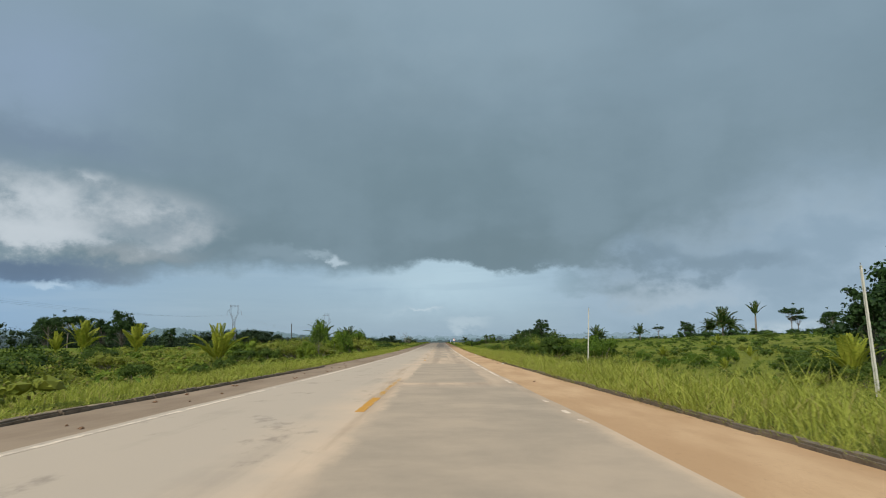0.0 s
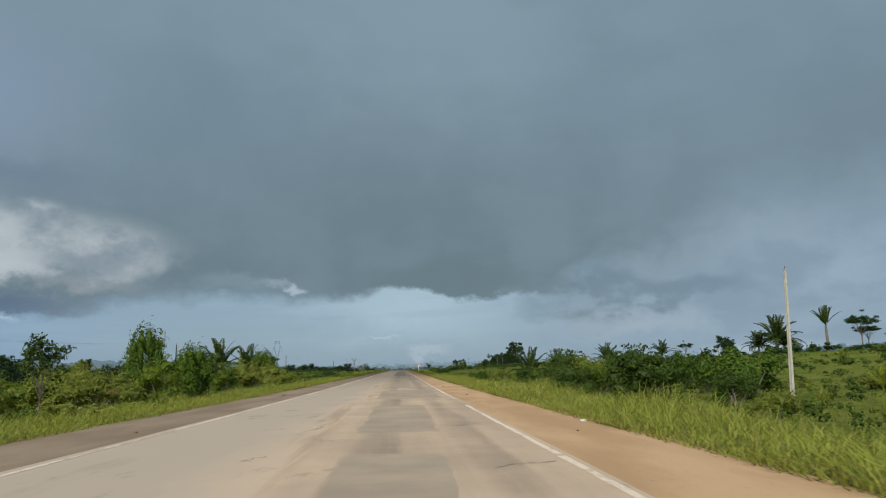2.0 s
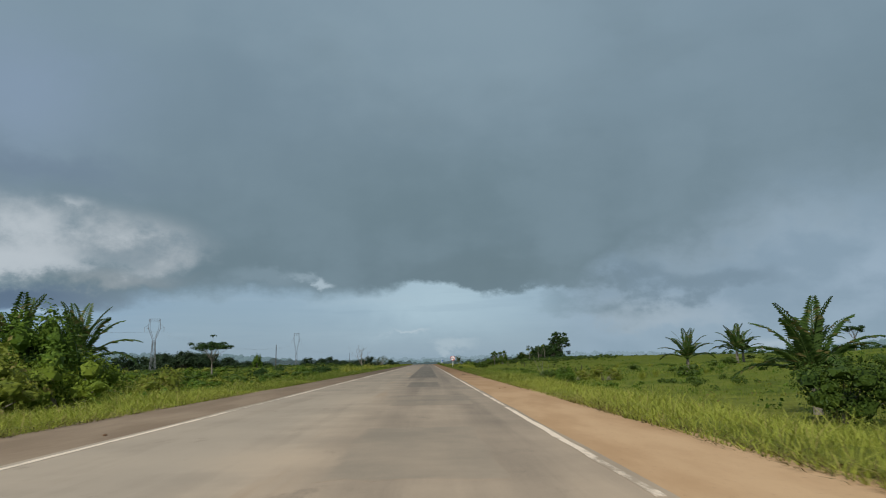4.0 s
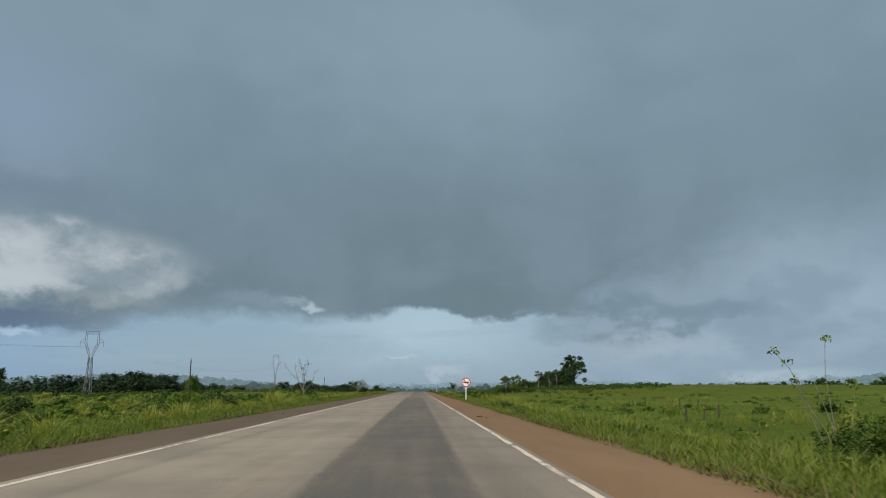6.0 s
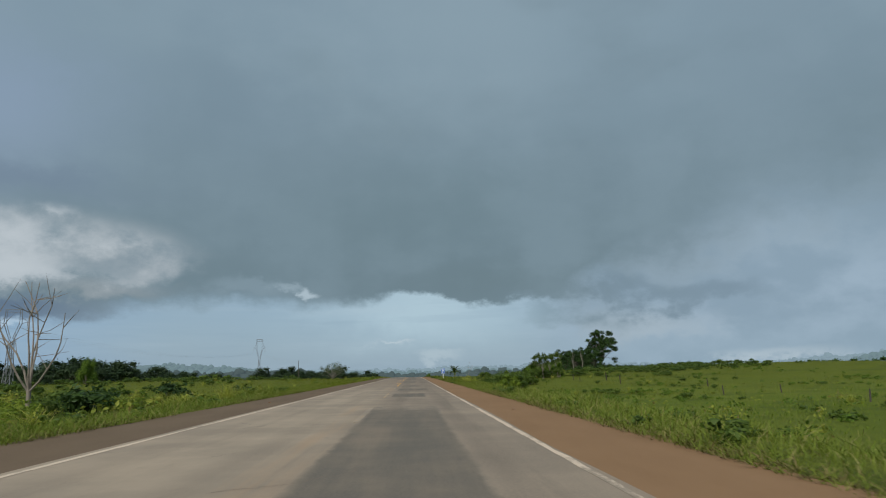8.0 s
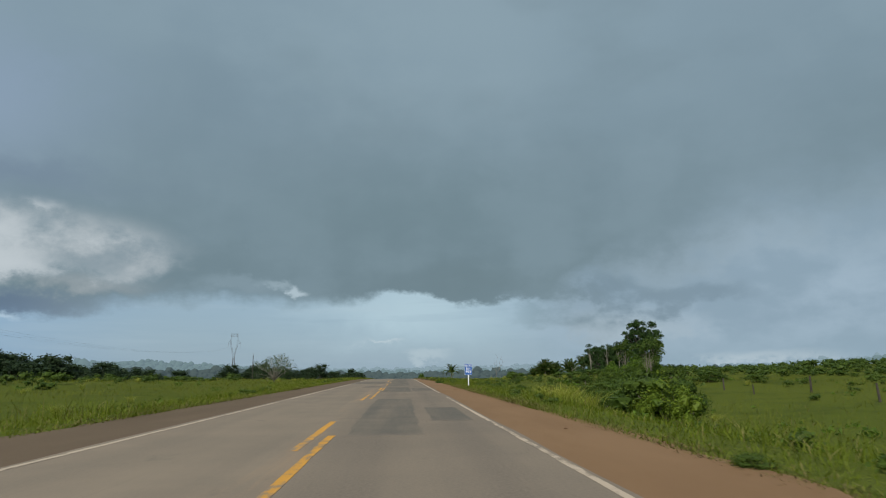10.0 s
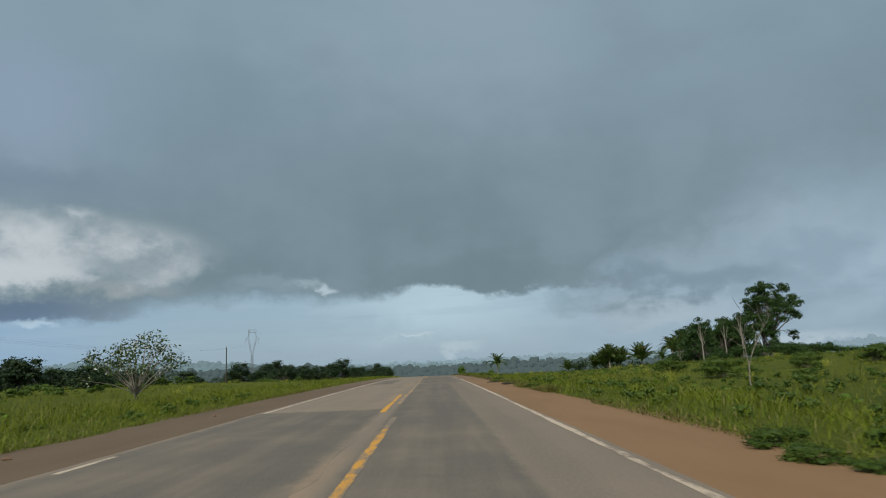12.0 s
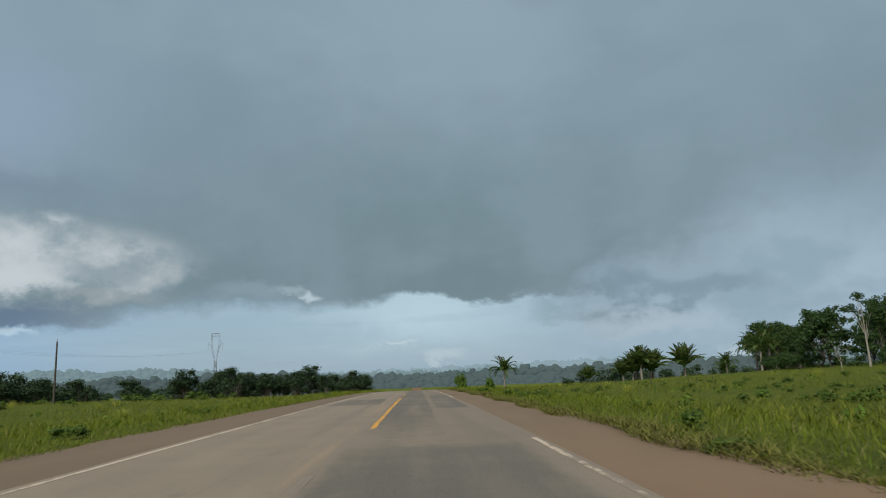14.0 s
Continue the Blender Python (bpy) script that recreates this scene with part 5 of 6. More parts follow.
def make_broken_sapling():
    """Thin leaning stems from one stool, some snapped off, with rosettes of leaves at a few tips."""
    rng = np.random.default_rng(61)
    sapling = new("sapling")
    stems = (((-0.05, 0.0, -0.1), (-0.4, 0.1, 1.5), (-0.9, 0.2, 2.4), (-1.5, 0.2, 3.8), (-2.15, 0.1, 4.5)), ((0.0, 0.0, -0.1), (-0.2, 0.1, 1.8), (-0.55, 0.1, 2.9), (-0.72, 0.1, 3.35)),
             ((0.05, 0.05, -0.1), (-0.15, 0.1, 2.2), (-0.18, 0.2, 3.6), (-0.05, 0.2, 5.0)), ((0.1, -0.05, -0.1), (0.4, 0.0, 1.4), (0.68, 0.0, 2.6), (0.75, 0.05, 3.3)),
             ((-0.1, 0.1, -0.1), (-0.6, 0.4, 1.6), (-1.1, 0.5, 3.1), (-1.2, 0.5, 3.4)))
    for k, path in enumerate(stems):
        n = len(path)
        part("stem", mesh_from("stem", *tube(path, [0.019 - 0.012 * i / (n - 1) for i in range(n)], 6), BARK_WEATHERED if k % 2 else BARK, flat=False), None, sapling, "thin bare leaning stem")
        tips = {0: (path[-1], (-1.6, 0.2, 4.1)), 2: (path[-1],), 3: (path[-1], path[-2]), 4: (path[-1],)}.get(k, ())
        for tip in tips:
            part("leaf_tuft", mesh_from("leaf_tuft", *leaves(rng, [tip], [(0.22, 0.22, 0.14)], 16, 0.17, 0.5, 0.3), LEAF_SHRUB), None, sapling, "tuft of yellow-green leaves")
    return sapling


put("sapling", make_broken_sapling, 17.0, 224.4, 1.0, 0, "broken sapling with bare leaning stems and few leaves", "sapling")
bush("bush_deep", 17.7, 224.8, 0.68, 1.2)
bush("bush_deep", 19.2, 225.6, 0.78, 1.2)
bush("thicket_d", 16.6, 223.2, 0.45, 1.2)
tree("round", 8.8, 584, 0.48, "small dark tree beside the far road")
tree("round", 29, 730, 0.9, "small dark tree beside the far road")
for x, y, s in ((-13.2, 291.5, 0.72), (-14.6, 293, 0.85), (-14.0, 296, 0.75), (-17.0, 297, 0.8), (-12.6, 300, 0.6)):
    bush(R.choice(("thicket_a", "thicket_d")), x, y, s, 1.0, "leafy shrub round the foot of the dead tree", "shrubs by the dead tree")
tree("umbrella", -32.5, 243, 0.60, "small spreading tree in the meadow", 1.15)
put("bare", lambda: make_bare_tree(31, 7.2, BARK), -13.8, 294, 1.0, 30, "grey leafless dead tree among roadside shrubs", "tree")
put("bare_young", lambda: make_bare_tree(33, 4.4, BARK, twigs=14, limbs=4, stout=0.5), 14.6, 427.4, 1.0, 110, "bare pale sapling on the grassy bank", "tree")


put("bare_small", lambda: make_bare_tree(35, 4.0, BARK_WEATHERED, twigs=24, limbs=5, stout=0.8), 57.2, 553.8, 1.0, 40, "small leafless pale tree in front of the grove", "tree")


def palm(kind, x, y, s, label, lean=0.0, group=""):
    builders = {
        "tall": lambda: make_palm(41, 3.6, 22, 4.2, PALM, 1.42, 1.75, 0.75),
        "high": lambda: make_palm(45, 4.2, 26, 4.0, PALM, 1.48, 1.30, 0.95, 0.2),
        "bushy": lambda: make_palm(46, 2.2, 24, 4.1, PALM, 1.5, 1.05, 0.85, 0.2, "palm_tree", 26, 0.24),
        "brush": lambda: make_palm(47, 4.4, 13, 3.7, PALM, 1.53, 0.62, 0.62, 0.2, "palm_tree", 24, 0.15),
        "ragged": lambda: make_palm(48, 1.5, 26, 4.2, PALM, 1.5, 1.25, 0.8, 0.2, "palm_tree", 24, 0.36),
        "short": lambda: make_palm(42, 1.6, 16, 3.8, PALM, 1.45, 1.15, 0.70),
        "young": lambda: make_palm(44, 0.4, 10, 3.3, PALM_YOUNG, 1.52, 0.80, 0.62, 0.1, "young_palm", 26, 0.17)}
    put("palm_" + kind, builders[kind], x, y, s, R.uniform(0, 360), label, "palm", group, lean=lean)


for x, y, s in ((-22.5, 74, 1.32), (-64, 148, 1.9), (-75, 147, 2.1), (-84, 153, 1.5)):
    palm("young", x, y, s, "young palm with upright yellow-green fronds", group="young palms")
for x, y, s in ((-34, 204, 1.8), (-21.5, 172, 1.3)):
    palm("short", x, y, s, "palm rising out of the thicket")
for x, y, s in ((103, 247, 1.95), (107.5, 251, 1.3), (99.5, 250, 1.25)):
    palm("ragged", x, y, s, "babassu palm with a ragged hanging crown", group="pasture palms")
palm("brush", 109, 234, 1.45, "lone palm with a narrow brush of upright fronds")
for x, y, s in ((39.2, 232, 1.25), (61.4, 265, 1.5), (78.5, 266, 1.35), (64, 268, 1.2)):
    palm("short", x, y, s, "stemless-looking palm with upright fronds", group="pasture palms")
for x, y, s in ((36, 62, 0.45), (44, 95, 0.5), (52, 128, 0.6), (31, 72, 0.4), (70, 170, 0.6), (40, 120, 0.5)):
    palm("young", x, y, s, "small young palm in the rough pasture", group="pasture seedlings")
palm("short", 20.3, 166, 1.1, "palm at the end of the thicket")
palm("tall", 24.3, 647, 1.25, "lone palm near the road crest")
for x, y, s in ((77, 706, 1.75), (80, 712, 2.1), (84, 708, 2.0), (87, 714, 2.15), (91, 694, 2.2), (74.5, 709, 1.6), (82, 716, 2.0), (79.5, 704, 1.75)):
    palm(R.choice(("high", "bushy", "bushy")), x, y, s, "tall palm in a cluster on the pasture", group="palm cluster")
palm("bushy", 110, 706, 1.35, "lone palm on the pasture")
palm("bushy", 61.5, 706, 1.3, "palm far down the road")
for x, y, s in ((75, 610, 1.2), (79, 614, 1.4), (81, 607, 1.3), (78, 618, 1.35), (84.6, 648, 1.0)):
    palm("tall", x, y, s, "palm at the edge of the grove", group="grove palms")
for x, y, s in ((-8.3, 248, 0.9), (-8.9, 249, 0.8), (-9.5, 237.5, 0.8), (-8.1, 215, 0.7), (7.2, 256, 0.6), (7.9, 254, 0.75), (8.5, 251, 0.7), (9.1, 250, 0.65), (8.2, 258, 0.6), (9.3, 366, 0.7), (10, 367, 0.75), (10.5, 365, 0.7), (9.6, 369, 0.65), (8.9, 368, 0.6)) + tuple(
        (R.choice((-1, -1, 1)) * R.uniform(13, 60), R.uniform(25, 330), R.uniform(0.5, 0.95)) for _ in range(110)) + tuple(
        (R.uniform(7.2, 13), R.uniform(215, 275), R.uniform(0.28, 0.5)) for _ in range(34)) + tuple(
        (-R.uniform(7.6, 15), R.uniform(190, 320), R.uniform(0.35, 0.7)) for _ in range(46)) + tuple(
        (R.choice((-1, 1)) * R.uniform(14, 50), R.uniform(350, 560), R.uniform(0.35, 0.6)) for _ in range(60)):
    put("tuft", lambda: make_tuft(51), x, y, s, R.uniform(0, 360), "tall clump of pale seeding grass", "grass clump", "grass clumps")

for x, y, s in ((18.6, 393.5, 0.62), (19.6, 391, 0.72), (20.4, 394.6, 0.7), (21.2, 392.2, 0.8), (18.4, 388.6, 0.5), (22.6, 396, 0.75), (23, 391, 0.8), (20, 387.5, 0.6)):
    bush("thicket_d", x, y, s, 1.2, "dark tangled shrub below the grassy bank", "bank thicket")
build_scrubland(LEAF_DEEP, 230, 12, 36, 398, 446, 0.15, 0.55, 92, "dark green weeds in clumps below the knoll", 0.11, 70, 30)
# left, first stretch: olive shrubs close behind the verge
for kind, x, y, s in (("thicket_b", -13.6, 22.5, 0.85), ("thicket_d", -15.2, 25, 0.95), ("thicket_b", -16.5, 28.5, 1.0), ("thicket_d", -18.2, 31, 1.05), ("bush_b", -14.4, 28.6, 0.62), ("thicket_b", -20, 36, 0.95), ("bush_deep", -21.5, 41, 0.9),
                      ("thicket_b", -24, 44, 1.0), ("thicket_d", -27.5, 48, 1.05), ("bush_deep", -20.5, 51, 0.48), ("thicket_d", -22.3, 54, 0.52), ("bush_deep", -18.3, 55, 0.42), ("thicket_b", -17, 62, 0.45), ("bush_deep", -21, 72, 0.5),
                      ("thicket_b", -24, 76, 0.6), ("thicket_d", -23, 86, 0.8), ("bush_deep", -20.5, 88, 0.85), ("thicket_b", -31, 68, 0.9), ("thicket_d", -35, 76, 1.0), ("bush_deep", -39, 82, 1.1), ("thicket_b", -30, 58, 0.8)):
    bush(kind, x, y, s, 1.15, "olive-green shrub in the rough meadow grass", "meadow shrubs")
for x, y, s in ((31.2, 50, 1.0), (33.6, 55, 0.95)):
    palm("young", x, y, s, "young palm with upright yellow-green fronds", group="young palms")
for kind, x, y, s in (("thicket_d", 28.4, 50, 0.75), ("thicket_d", 31.8, 60, 0.8), ("bush_deep", 28.9, 45, 0.7), ("thicket_d", 30.5, 53, 0.85), ("thicket_b", 26.8, 47.5, 0.5), ("thicket_d", 33, 48, 0.9)):
    bush(kind, x, y, s, 1.15, "dark tangled shrub at the foot of the young palms", "pasture shrubs")
build_scrubland(LEAF_OLIVE, 420, -46, -11.5, 12, 120, 0.25, 0.95, 87, "olive weeds in clumps over the rough meadow", 0.13, 70, 80)
build_scrubland(LEAF_SHRUB, 260, -48, -13, 14, 120, 0.25, 0.9, 88, "sunlit green weeds in clumps over the rough meadow", 0.13, 70, 70)

# ---- poles, pylons, signs and fence ----


def make_pole(high, mat, r=0.13):
    pole = new("utility_pole")
    part("shaft", mesh_from("shaft", *tube([(0, 0, -0.5), (0, 0, high * 0.5), (0, 0, high)], (r, r * 0.85, r * 0.66), 10), mat, flat=False), None, pole)
    part("cap", rounded_box(0.16, 0.16, 0.05, 0.015, (0, 0, high + 0.02)), STEEL, pole)
    pin = mesh_from("insulator", *tube([(0, 0, high), (0, 0, high + 0.22), (0, 0, high + 0.34)], (0.02, 0.03, 0.055), 8), STEEL)
    part("insulator", pin, None, pole, "small grey line insulator")
    return pole


def make_concrete_pole(high):
    """A cast pole: two tapering rails joined by a thin web with a row of openings."""
    pole = new("utility_pole")

    def half(z):
        return 0.155 - 0.07 * z / high
    for side in (-1, 1):
        bm = rounded_box(0.075, 0.15, high + 0.5, 0.012, (0, 0, high / 2 - 0.25))
        for v in bm.verts:
            v.co.x = v.co.x * (1.0 - 0.3 * max(0.0, v.co.z) / high) + side * (half(v.co.z) - 0.035)
            v.co.y *= 1.0 - 0.3 * max(0.0, v.co.z) / high
        part("rail", bm, CONCRETE_POLE, pole)
    z, k = 0.0, 0
    while z < high - 0.5:
        if k % 2 == 0:
            part("web", rounded_box(2 * half(z + 0.3) - 0.10, 0.05, 0.62, 0.008, (0, 0, z + 0.31)), CONCRETE_POLE, pole)
        z += 0.62 if k % 2 == 0 else 0.34
        k += 1
    part("cap", rounded_box(0.20, 0.12, 0.06, 0.012, (0, 0, high - 0.02)), CONCRETE_POLE, pole)
    pin = mesh_from("insulator", *tube([(0, 0, high), (0, 0, high + 0.12), (0, 0, high + 0.2)], (0.02, 0.03, 0.045), 8), STEEL)
    part("insulator", pin, None, pole, "small grey line insulator")
    return pole


put("pole_pale", lambda: make_concrete_pole(8.4), 23.7, 105, 1.0, 90, "pale utility pole without crossarm in the grass", "utility pole", "roadside poles", lean=2.5)
put("pole_pale", None, 25.4, 38.2, 0.87, -90, "pale utility pole without crossarm in the grass", "utility pole", "roadside poles", lean=3.0)
for x, y in ((-44.0, 209), (-43.0, 337), (-46.2, 558)):
    put("pole_dark", lambda: make_pole(8.2, WOOD_DARK, 0.15), x, y, 1.0, 0, "dark wooden utility pole in the meadow", "utility pole", "meadow poles")


def bar(a, b, r, sides=4):
    return tube([a, b], (r, r), sides)


def make_tower():
    """A steel lattice pylon: tapered body, waist, forked head with a bridge."""
    tower = new("lattice_tower")
    levels = ((0, 1.9), (7, 1.45), (13, 1.15), (18, 0.95), (22.5, 0.8))
    for sx in (-1, 1):
        for sy in (-1, 1):
            pts = [(sx * w, sy * w, z) for z, w in levels]
            part("leg", mesh_from("leg", *tube(pts, [0.16] * len(pts), 4), PYLON_STEEL), None, tower)
    for side in range(4):
        rot = Matrix.Rotation(side * math.pi / 2, 4, "Z")
        pieces = []
        for (z0, w0), (z1, w1) in zip(levels, levels[1:]):
            q = [rot @ Vector(p) for p in ((-w0, -w0, z0), (w0, -w0, z0), (-w1, -w1, z1), (w1, -w1, z1))]
            pieces += [bar(q[0], q[3], 0.075), bar(q[1], q[2], 0.075), bar(q[2], q[3], 0.075)]
        part("bracing", mesh_from("bracing", *joined(pieces), PYLON_STEEL), None, tower)
    for s in (-1, 1):
        arm = [bar((s * 0.8, 0, 22.5), (s * 3.7, 0, 30), 0.16), bar((s * 0.3, 0, 23.5), (s * 2.7, 0, 30.2), 0.12),
               bar((s * 3.7, 0, 30), (s * 3.3, 0, 36), 0.15), bar((s * 2.7, 0, 30.2), (s * 2.6, 0, 36), 0.11)]
        arm += [bar((s * (0.8 + 0.72 * k), 0, 22.5 + 1.9 * k), (s * (0.72 + 0.66 * k), 0, 24.8 + 1.8 * k), 0.06) for k in range(4)]
        arm += [bar((s * 3.7, 0, 30), (s * 6.2, 0, 30.6), 0.11), bar((s * 3.5, 0, 32.5), (s * 6.2, 0, 30.6), 0.09)]
        part("fork_arm", mesh_from("fork_arm", *joined(arm), PYLON_STEEL), None, tower)
        part("insulator_string", mesh_from("insulator_string", *tube([(s * 5.9, 0, 30.5), (s * 5.9, 0, 27.8)], (0.1, 0.1), 6), BARK), None, tower)
    top = [bar((-3.5, 0, 36), (3.5, 0, 36), 0.14), bar((-3.5, 0, 34.6), (3.5, 0, 34.6), 0.11)]
    top += [bar((-3.5 + 1.0 * k, 0, 36), (-3.0 + 1.0 * k, 0, 34.6), 0.06) for k in range(7)]
    part("bridge", mesh_from("bridge", *joined(top), PYLON_STEEL), None, tower)
    return tower


TOWERS = ((-169, 566, 0.99, 1.0), (-181, 1098, 1.82, 0.60))
for x, y, s, wide in TOWERS:
    put("tower", make_tower, x, y, s, 4, "grey steel lattice power pylon above the trees", "power pylon", "power pylons", wide=wide)


def build_wires():
    """Sagging conductors between the pylons."""
    pieces = []
    ends = [(-160, 40, 27.8)] + [(x, y, land_at(x, y) + 27.8 * s) for x, y, s, _ in TOWERS] + [(-196, 1650, 30)]
    for (x0, y0, z0), (x1, y1, z1) in zip(ends, ends[1:]):
        for off in (-5.9, 0, 5.9):
            pts = [(x0 + (x1 - x0) * k / 12 + off, y0 + (y1 - y0) * k / 12, z0 + (z1 - z0) * k / 12 - 36 * (k / 12) * (1 - k / 12)) for k in range(13)]
            pieces.append(tube(pts, [0.018] * 13, 3))
    tagged(new("power_line", mesh_from("power_line", *joined(pieces), STEEL)), "sagging high-voltage conductors between pylons", "power line")


build_wires()


def disc(r0, r1, y, depth, n=48):
    """A ring (or disc, r0 = 0) facing -y with its front at y."""
    bm = bmesh.new()
    rings = []
    for yy in (y, y + depth):
        rings.append([[bm.verts.new((r * math.cos(2 * math.pi * k / n), yy, r * math.sin(2 * math.pi * k / n))) for k in range(n)] for r in ((r0, r1) if r0 else (r1,))])
    if r0:
        for k in range(n):
            q = (k + 1) % n
            for loop in ((rings[0][0][k], rings[0][0][q], rings[0][1][q], rings[0][1][k]), (rings[0][1][k], rings[0][1][q], rings[1][1][q], rings[1][1][k]),
                         (rings[1][1][k], rings[1][1][q], rings[1][0][q], rings[1][0][k]), (rings[1][0][k], rings[1][0][q], rings[0][0][q], rings[0][0][k])):
                bm.faces.new(loop)
    else:
        bm.faces.new(rings[0][0])
        bm.faces.new(rings[1][0])
        for k in range(n):
            q = (k + 1) % n
            bm.faces.new((rings[0][0][k], rings[0][0][q], rings[1][0][q], rings[1][0][k]))
    bmesh.ops.recalc_face_normals(bm, faces=bm.faces[:])
    return bm


def build_no_overtaking(x, y):
    z = land_at(x, y)
    sign = tagged(new("traffic_sign"), "round white no-overtaking sign with red ring on a white post", "road sign")
    sign.matrix_basis = pose(x, y, z, 0, 1.0, -2)
    up = road_z(y) + 1.77 - z
    part("post", rounded_box(0.10, 0.08, up + 0.6, 0.01, (0, 0.06, (up + 0.6) / 2 - 0.3)), WHITE_PAINT, sign, "square white-painted post")
    face = part("plate", disc(0, 0.47, 0, 0.012), WHITE_PAINT, sign, "white round plate")
    face.location = (0, 0, up)
    ring = part("ring", disc(0.385, 0.472, -0.005, 0.004), RED_PAINT, face, "red border ring")
    slash = rounded_box(0.80, 0.004, 0.075, 0)
    bmesh.ops.rotate(slash, verts=slash.verts, matrix=Matrix.Rotation(radians(45), 3, "Y"))
    bmesh.ops.translate(slash, verts=slash.verts, vec=(0, -0.010, 0))
    part("slash", slash, RED_PAINT, face, "red diagonal bar")
    for s in (-1, 1):
        car = rounded_box(0.27, 0.004, 0.10, 0, (s * 0.165, -0.005, -0.02))
        for dx in (-0.085, 0.085):
            w = rounded_box(0.05, 0.004, 0.075, 0, (s * 0.165 + dx, -0.005, -0.085))
            me = bpy.data.meshes.new("tmp")
            w.to_mesh(me)
            w.free()
            car.from_mesh(me)
        for dx, dz, sx, sz in ((0, 0.105, 0.20, 0.018), (-0.092, 0.065, 0.018, 0.09), (0.092, 0.065, 0.018, 0.09)):
            w = rounded_box(sx, 0.004, sz, 0, (s * 0.165 + dx, -0.005, dz))
            me = bpy.data.meshes.new("tmp")
            w.to_mesh(me)
            w.free()
            car.from_mesh(me)
        part("car_symbol", car, BLACK_PAINT, face, "black car outline")


build_no_overtaking(6.6, 271.3)


def words(text, size, mat, parent, x, z, y=-0.012, label="", bold=0.006, gap=1.0):
    """Raised lettering facing -y, centred at x, z."""
    cu = bpy.data.curves.new("lettering", "FONT")
    cu.body, cu.size, cu.extrude, cu.align_x, cu.align_y, cu.offset, cu.space_character = text, size, 0.0015, "CENTER", "CENTER", bold, gap
    tmp = new("tmp", cu)
    bpy.context.view_layer.update()
    me = bpy.data.meshes.new_from_object(tmp.evaluated_get(bpy.context.evaluated_depsgraph_get()))
    bpy.data.objects.remove(tmp)
    me.materials.clear()
    me.materials.append(mat)
    ob = part("lettering", me, None, parent, label)
    ob.matrix_basis = pose(x, y, z, 90, 0, 0)
    return ob


def build_km_marker(x, y):
    z = land_at(x, y)
    sign = tagged(new("kilometre_sign"), "blue kilometre sign with white lettering on a white post", "road sign")
    sign.matrix_basis = pose(x, y, z, 0, -1.0, -2)
    up = road_z(y) + 1.35 - z
    part("post", rounded_box(0.09, 0.08, up + 0.4, 0.01, (0, 0.06, (up + 0.4) / 2 - 0.4)), WHITE_PAINT, sign, "square white-painted post")
    plate = part("plate", rounded_box(0.60, 0.014, 0.86, 0.004), BLUE_PAINT, sign, "blue plate")
    plate.location = (0, 0, up)
    for w, h, px, pz in ((0.58, 0.012, 0, 0.420), (0.58, 0.012, 0, -0.420), (0.58, 0.014, 0, 0.222), (0.012, 0.852, -0.290, 0), (0.012, 0.852, 0.290, 0)):
        part("border", rounded_box(w, 0.004, h, 0, (px, -0.009, pz)), WHITE_PAINT, plate, "white border strip")
    words("BR-364", 0.165, WHITE_PAINT, plate, 0, 0.312, label="white letters reading BR-364", bold=0.0015, gap=1.04)
    words("km", 0.27, WHITE_PAINT, plate, 0, 0.065, label="white letters reading km")
    words("993", 0.30, WHITE_PAINT, plate, 0, -0.215, label="white numerals reading 993")


build_km_marker(6.86, 387.5)


def make_post(seed):
    rng = random.Random(seed)
    h = 1.45
    path = [(0, 0, -0.3), (rng.uniform(-0.03, 0.03), 0, h * 0.5), (rng.uniform(-0.05, 0.05), rng.uniform(-0.04, 0.04), h)]
    return new("fence_post", mesh_from("fence_post", *tube(path, (0.10, 0.09, 0.075), 7), WOOD_DARK))


F = random.Random(9)
POSTS = ((25.6, 261, 0.9), (25.9, 258, 0.8), (29.6, 263.5, 0.9), (38.8, 321, 0.75), (38.6, 318, 0.7), (40.4, 317, 0.9), (44.6, 315.5, 0.65), (46.4, 309.5, 0.8), (36.2, 342, 0.75), (42, 340.5, 0.7),
         (44.4, 365, 0.8), (37.4, 293.5, 1.0), (31.9, 396, 0.8), (31.8, 390.3, 0.6), (36.4, 389.4, 1.0), (36.4, 381, 1.0))
for k, (x, y, n) in enumerate(POSTS):
    put("post_%d" % (k % 3), lambda: make_post(k), x, y, n, F.uniform(0, 360),
        "dark weathered leaning fence post in the pasture", "fence post", "pasture fence posts", lean=F.uniform(-9, 9))
for k in range(22):
    y = 540 + F.uniform(0, 60)
    put("post_%d" % (k % 3), None, 22 + 30 * F.random(), y, F.uniform(0.3, 0.5), F.uniform(0, 360),
        "short dark stump-like post in the pasture", "fence post", "pasture stumps", lean=F.uniform(-8, 8))


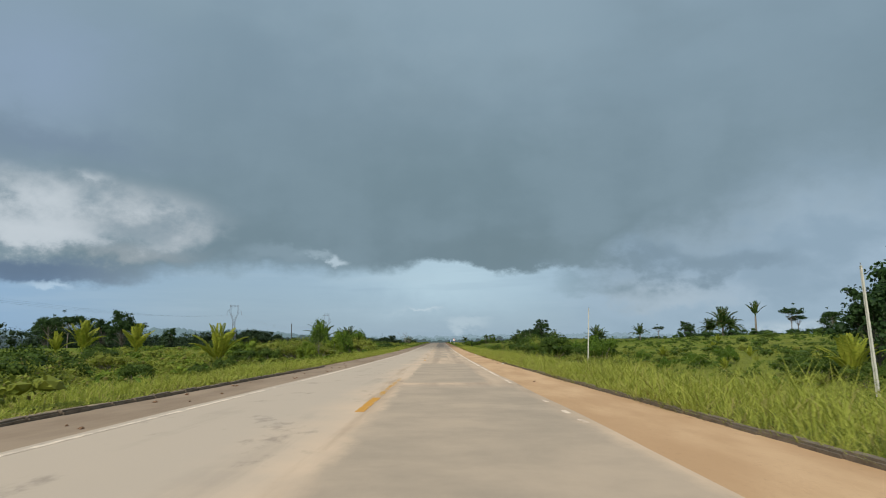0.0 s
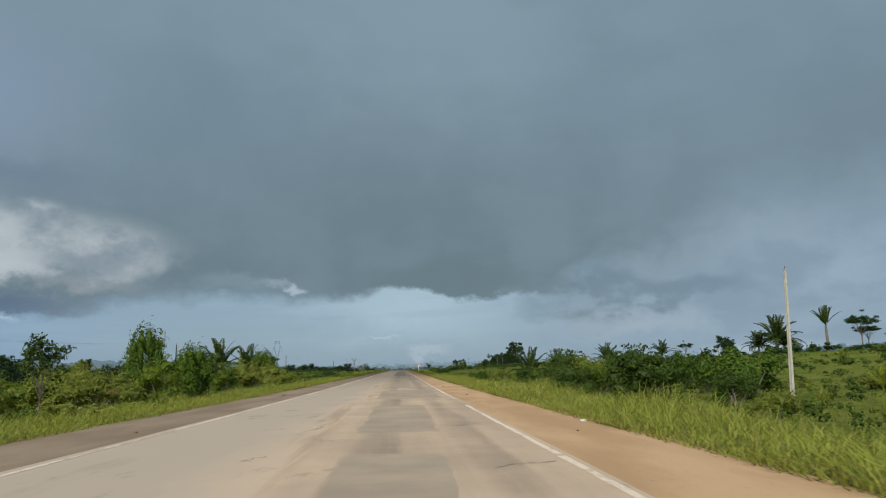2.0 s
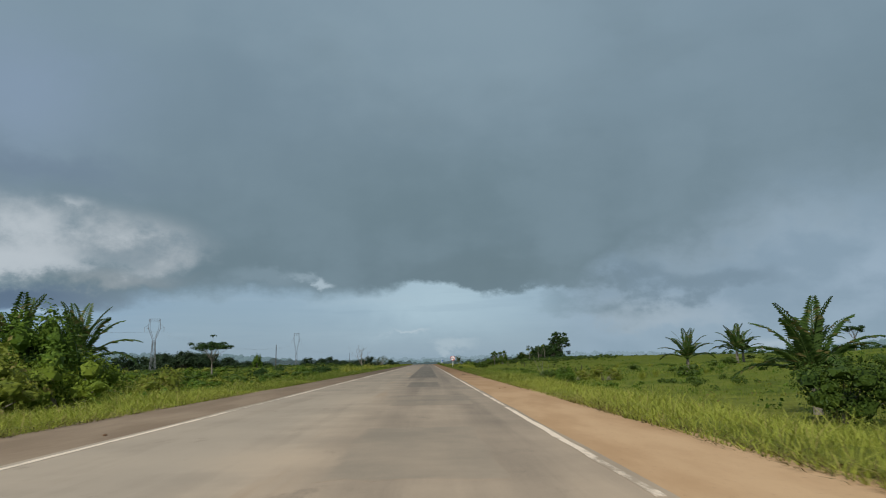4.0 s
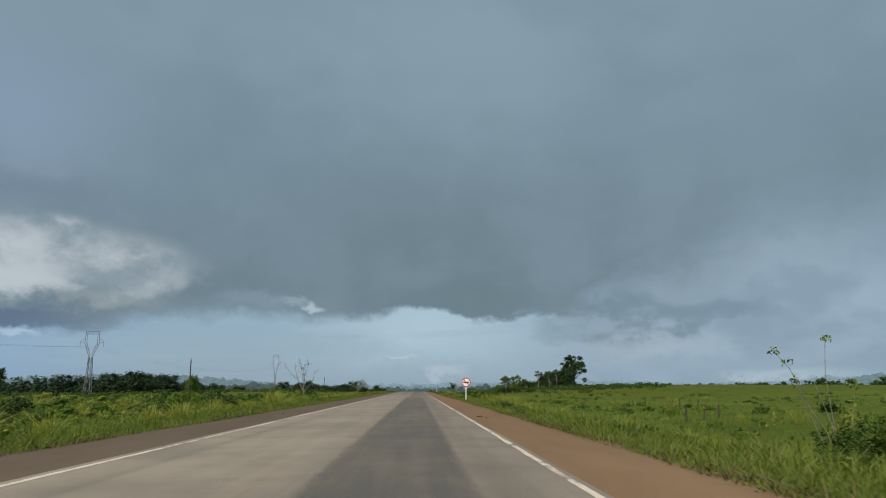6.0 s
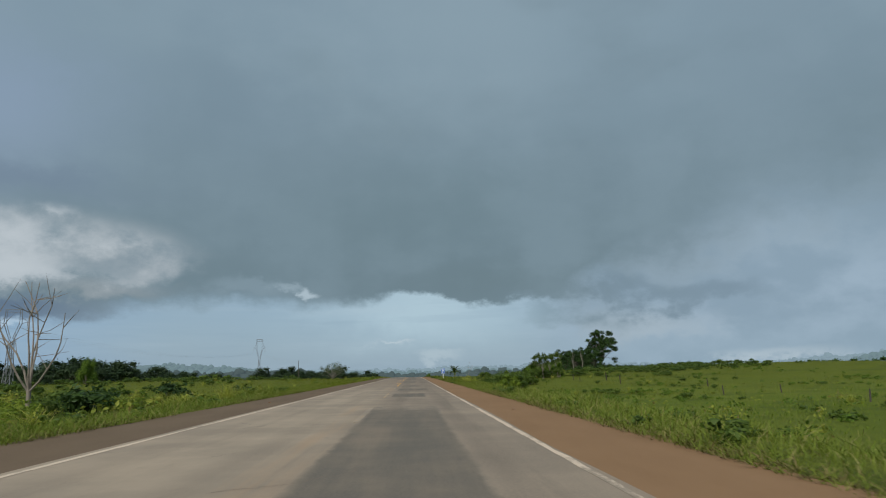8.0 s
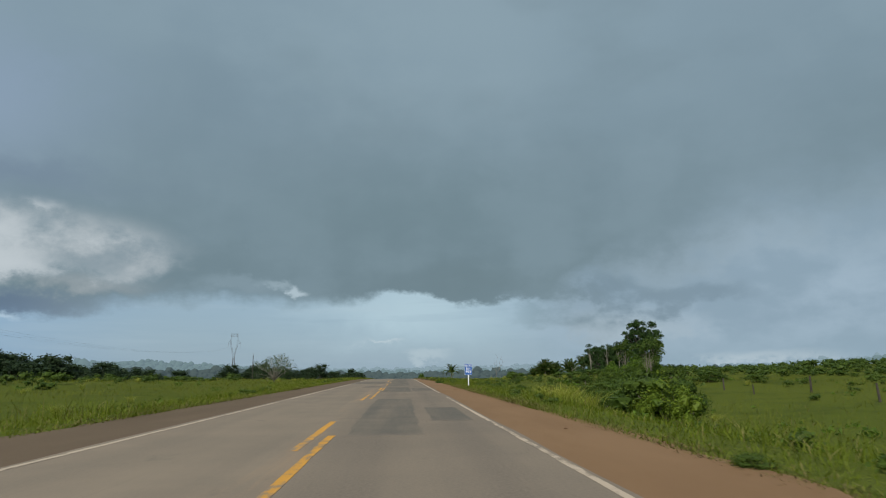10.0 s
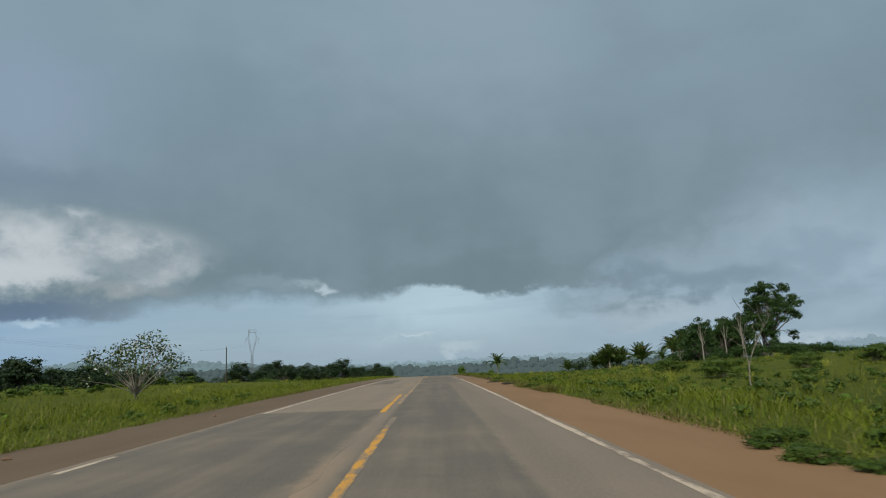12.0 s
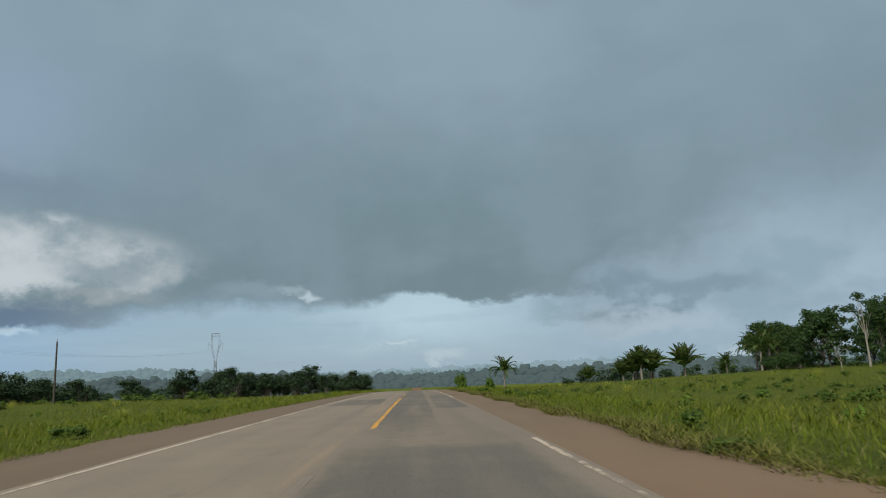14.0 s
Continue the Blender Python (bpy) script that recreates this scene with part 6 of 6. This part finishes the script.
def make_scrap(seed, length):
    """A curled strip of torn tyre."""
    rng = random.Random(seed)
    pts = [(length * (k / 6 - 0.5), 0.14 * length * math.sin(k * 0.9 + seed), 0.02 + 0.06 * length * abs(math.sin(k * 1.1))) for k in range(7)]
    vs, fs = tube(pts, [(0.03 + 0.03 * rng.random()) * min(1.0, length / 0.7) for _ in range(7)], 6)
    vs = [Vector((v.x, v.y * 1.7, max(0.0, v.z * 0.8))) for v in vs]
    return new("tyre_scrap", mesh_from("tyre_scrap", *joined([(vs, fs)]), RUBBER))


for k, (x, y, n) in enumerate(((4.8, 195, 0.34), (4.2, 228.5, 0.26), (5.5, 437, 0.9), (5.0, 442, 0.7), (5.2, 436, 0.3), (5.6, 452, 0.9))):
    put("scrap_%d" % k, lambda: make_scrap(k, n), x, y, 1.0, F.uniform(0, 180), "black curled strip of torn tyre on the shoulder", "tyre scrap", "shoulder debris", z=road_z(y) - 0.008)


def make_clod(seed):
    bm = bmesh.new()
    bmesh.ops.create_icosphere(bm, subdivisions=2, radius=0.05)
    rng = random.Random(seed)
    for v in bm.verts:
        v.co *= rng.uniform(0.7, 1.3)
        v.co.z = max(-0.02, v.co.z * 0.6)
    me = bpy.data.meshes.new("clod")
    bm.to_mesh(me)
    bm.free()
    me.materials.append(EARTH_CLOD)
    return new("earth_clod", me)


for k in range(90):
    side = -1 if k < 55 else 1
    y = F.uniform(5, 60) if k < 40 else F.uniform(20, 480)
    x = side * (F.uniform(4.0, 5.4) if side < 0 else F.uniform(4.3, 5.9))
    put("clod_%d" % (k % 4), lambda: make_clod(k), x, y, F.uniform(0.4, 1.2), F.uniform(0, 360), "small clod of red earth on the shoulder", "clod", "shoulder clods", z=road_z(y) + 0.0)


def make_litter():
    bm = rounded_box(0.22, 0.14, 0.07, 0.02, (0, 0, 0.035))
    rng = random.Random(3)
    for v in bm.verts:
        v.co += Vector((rng.uniform(-0.02, 0.02), rng.uniform(-0.02, 0.02), 0))
    me = bpy.data.meshes.new("litter")
    bm.to_mesh(me)
    bm.free()
    me.materials.append(LITTER)
    return new("litter", me)


for x, y in ((5.35, 45.2), (5.5, 82)):
    put("litter", make_litter, x, y, 0.6, F.uniform(0, 180), "crumpled white plastic litter on the shoulder", "litter", z=road_z(y) - 0.01)
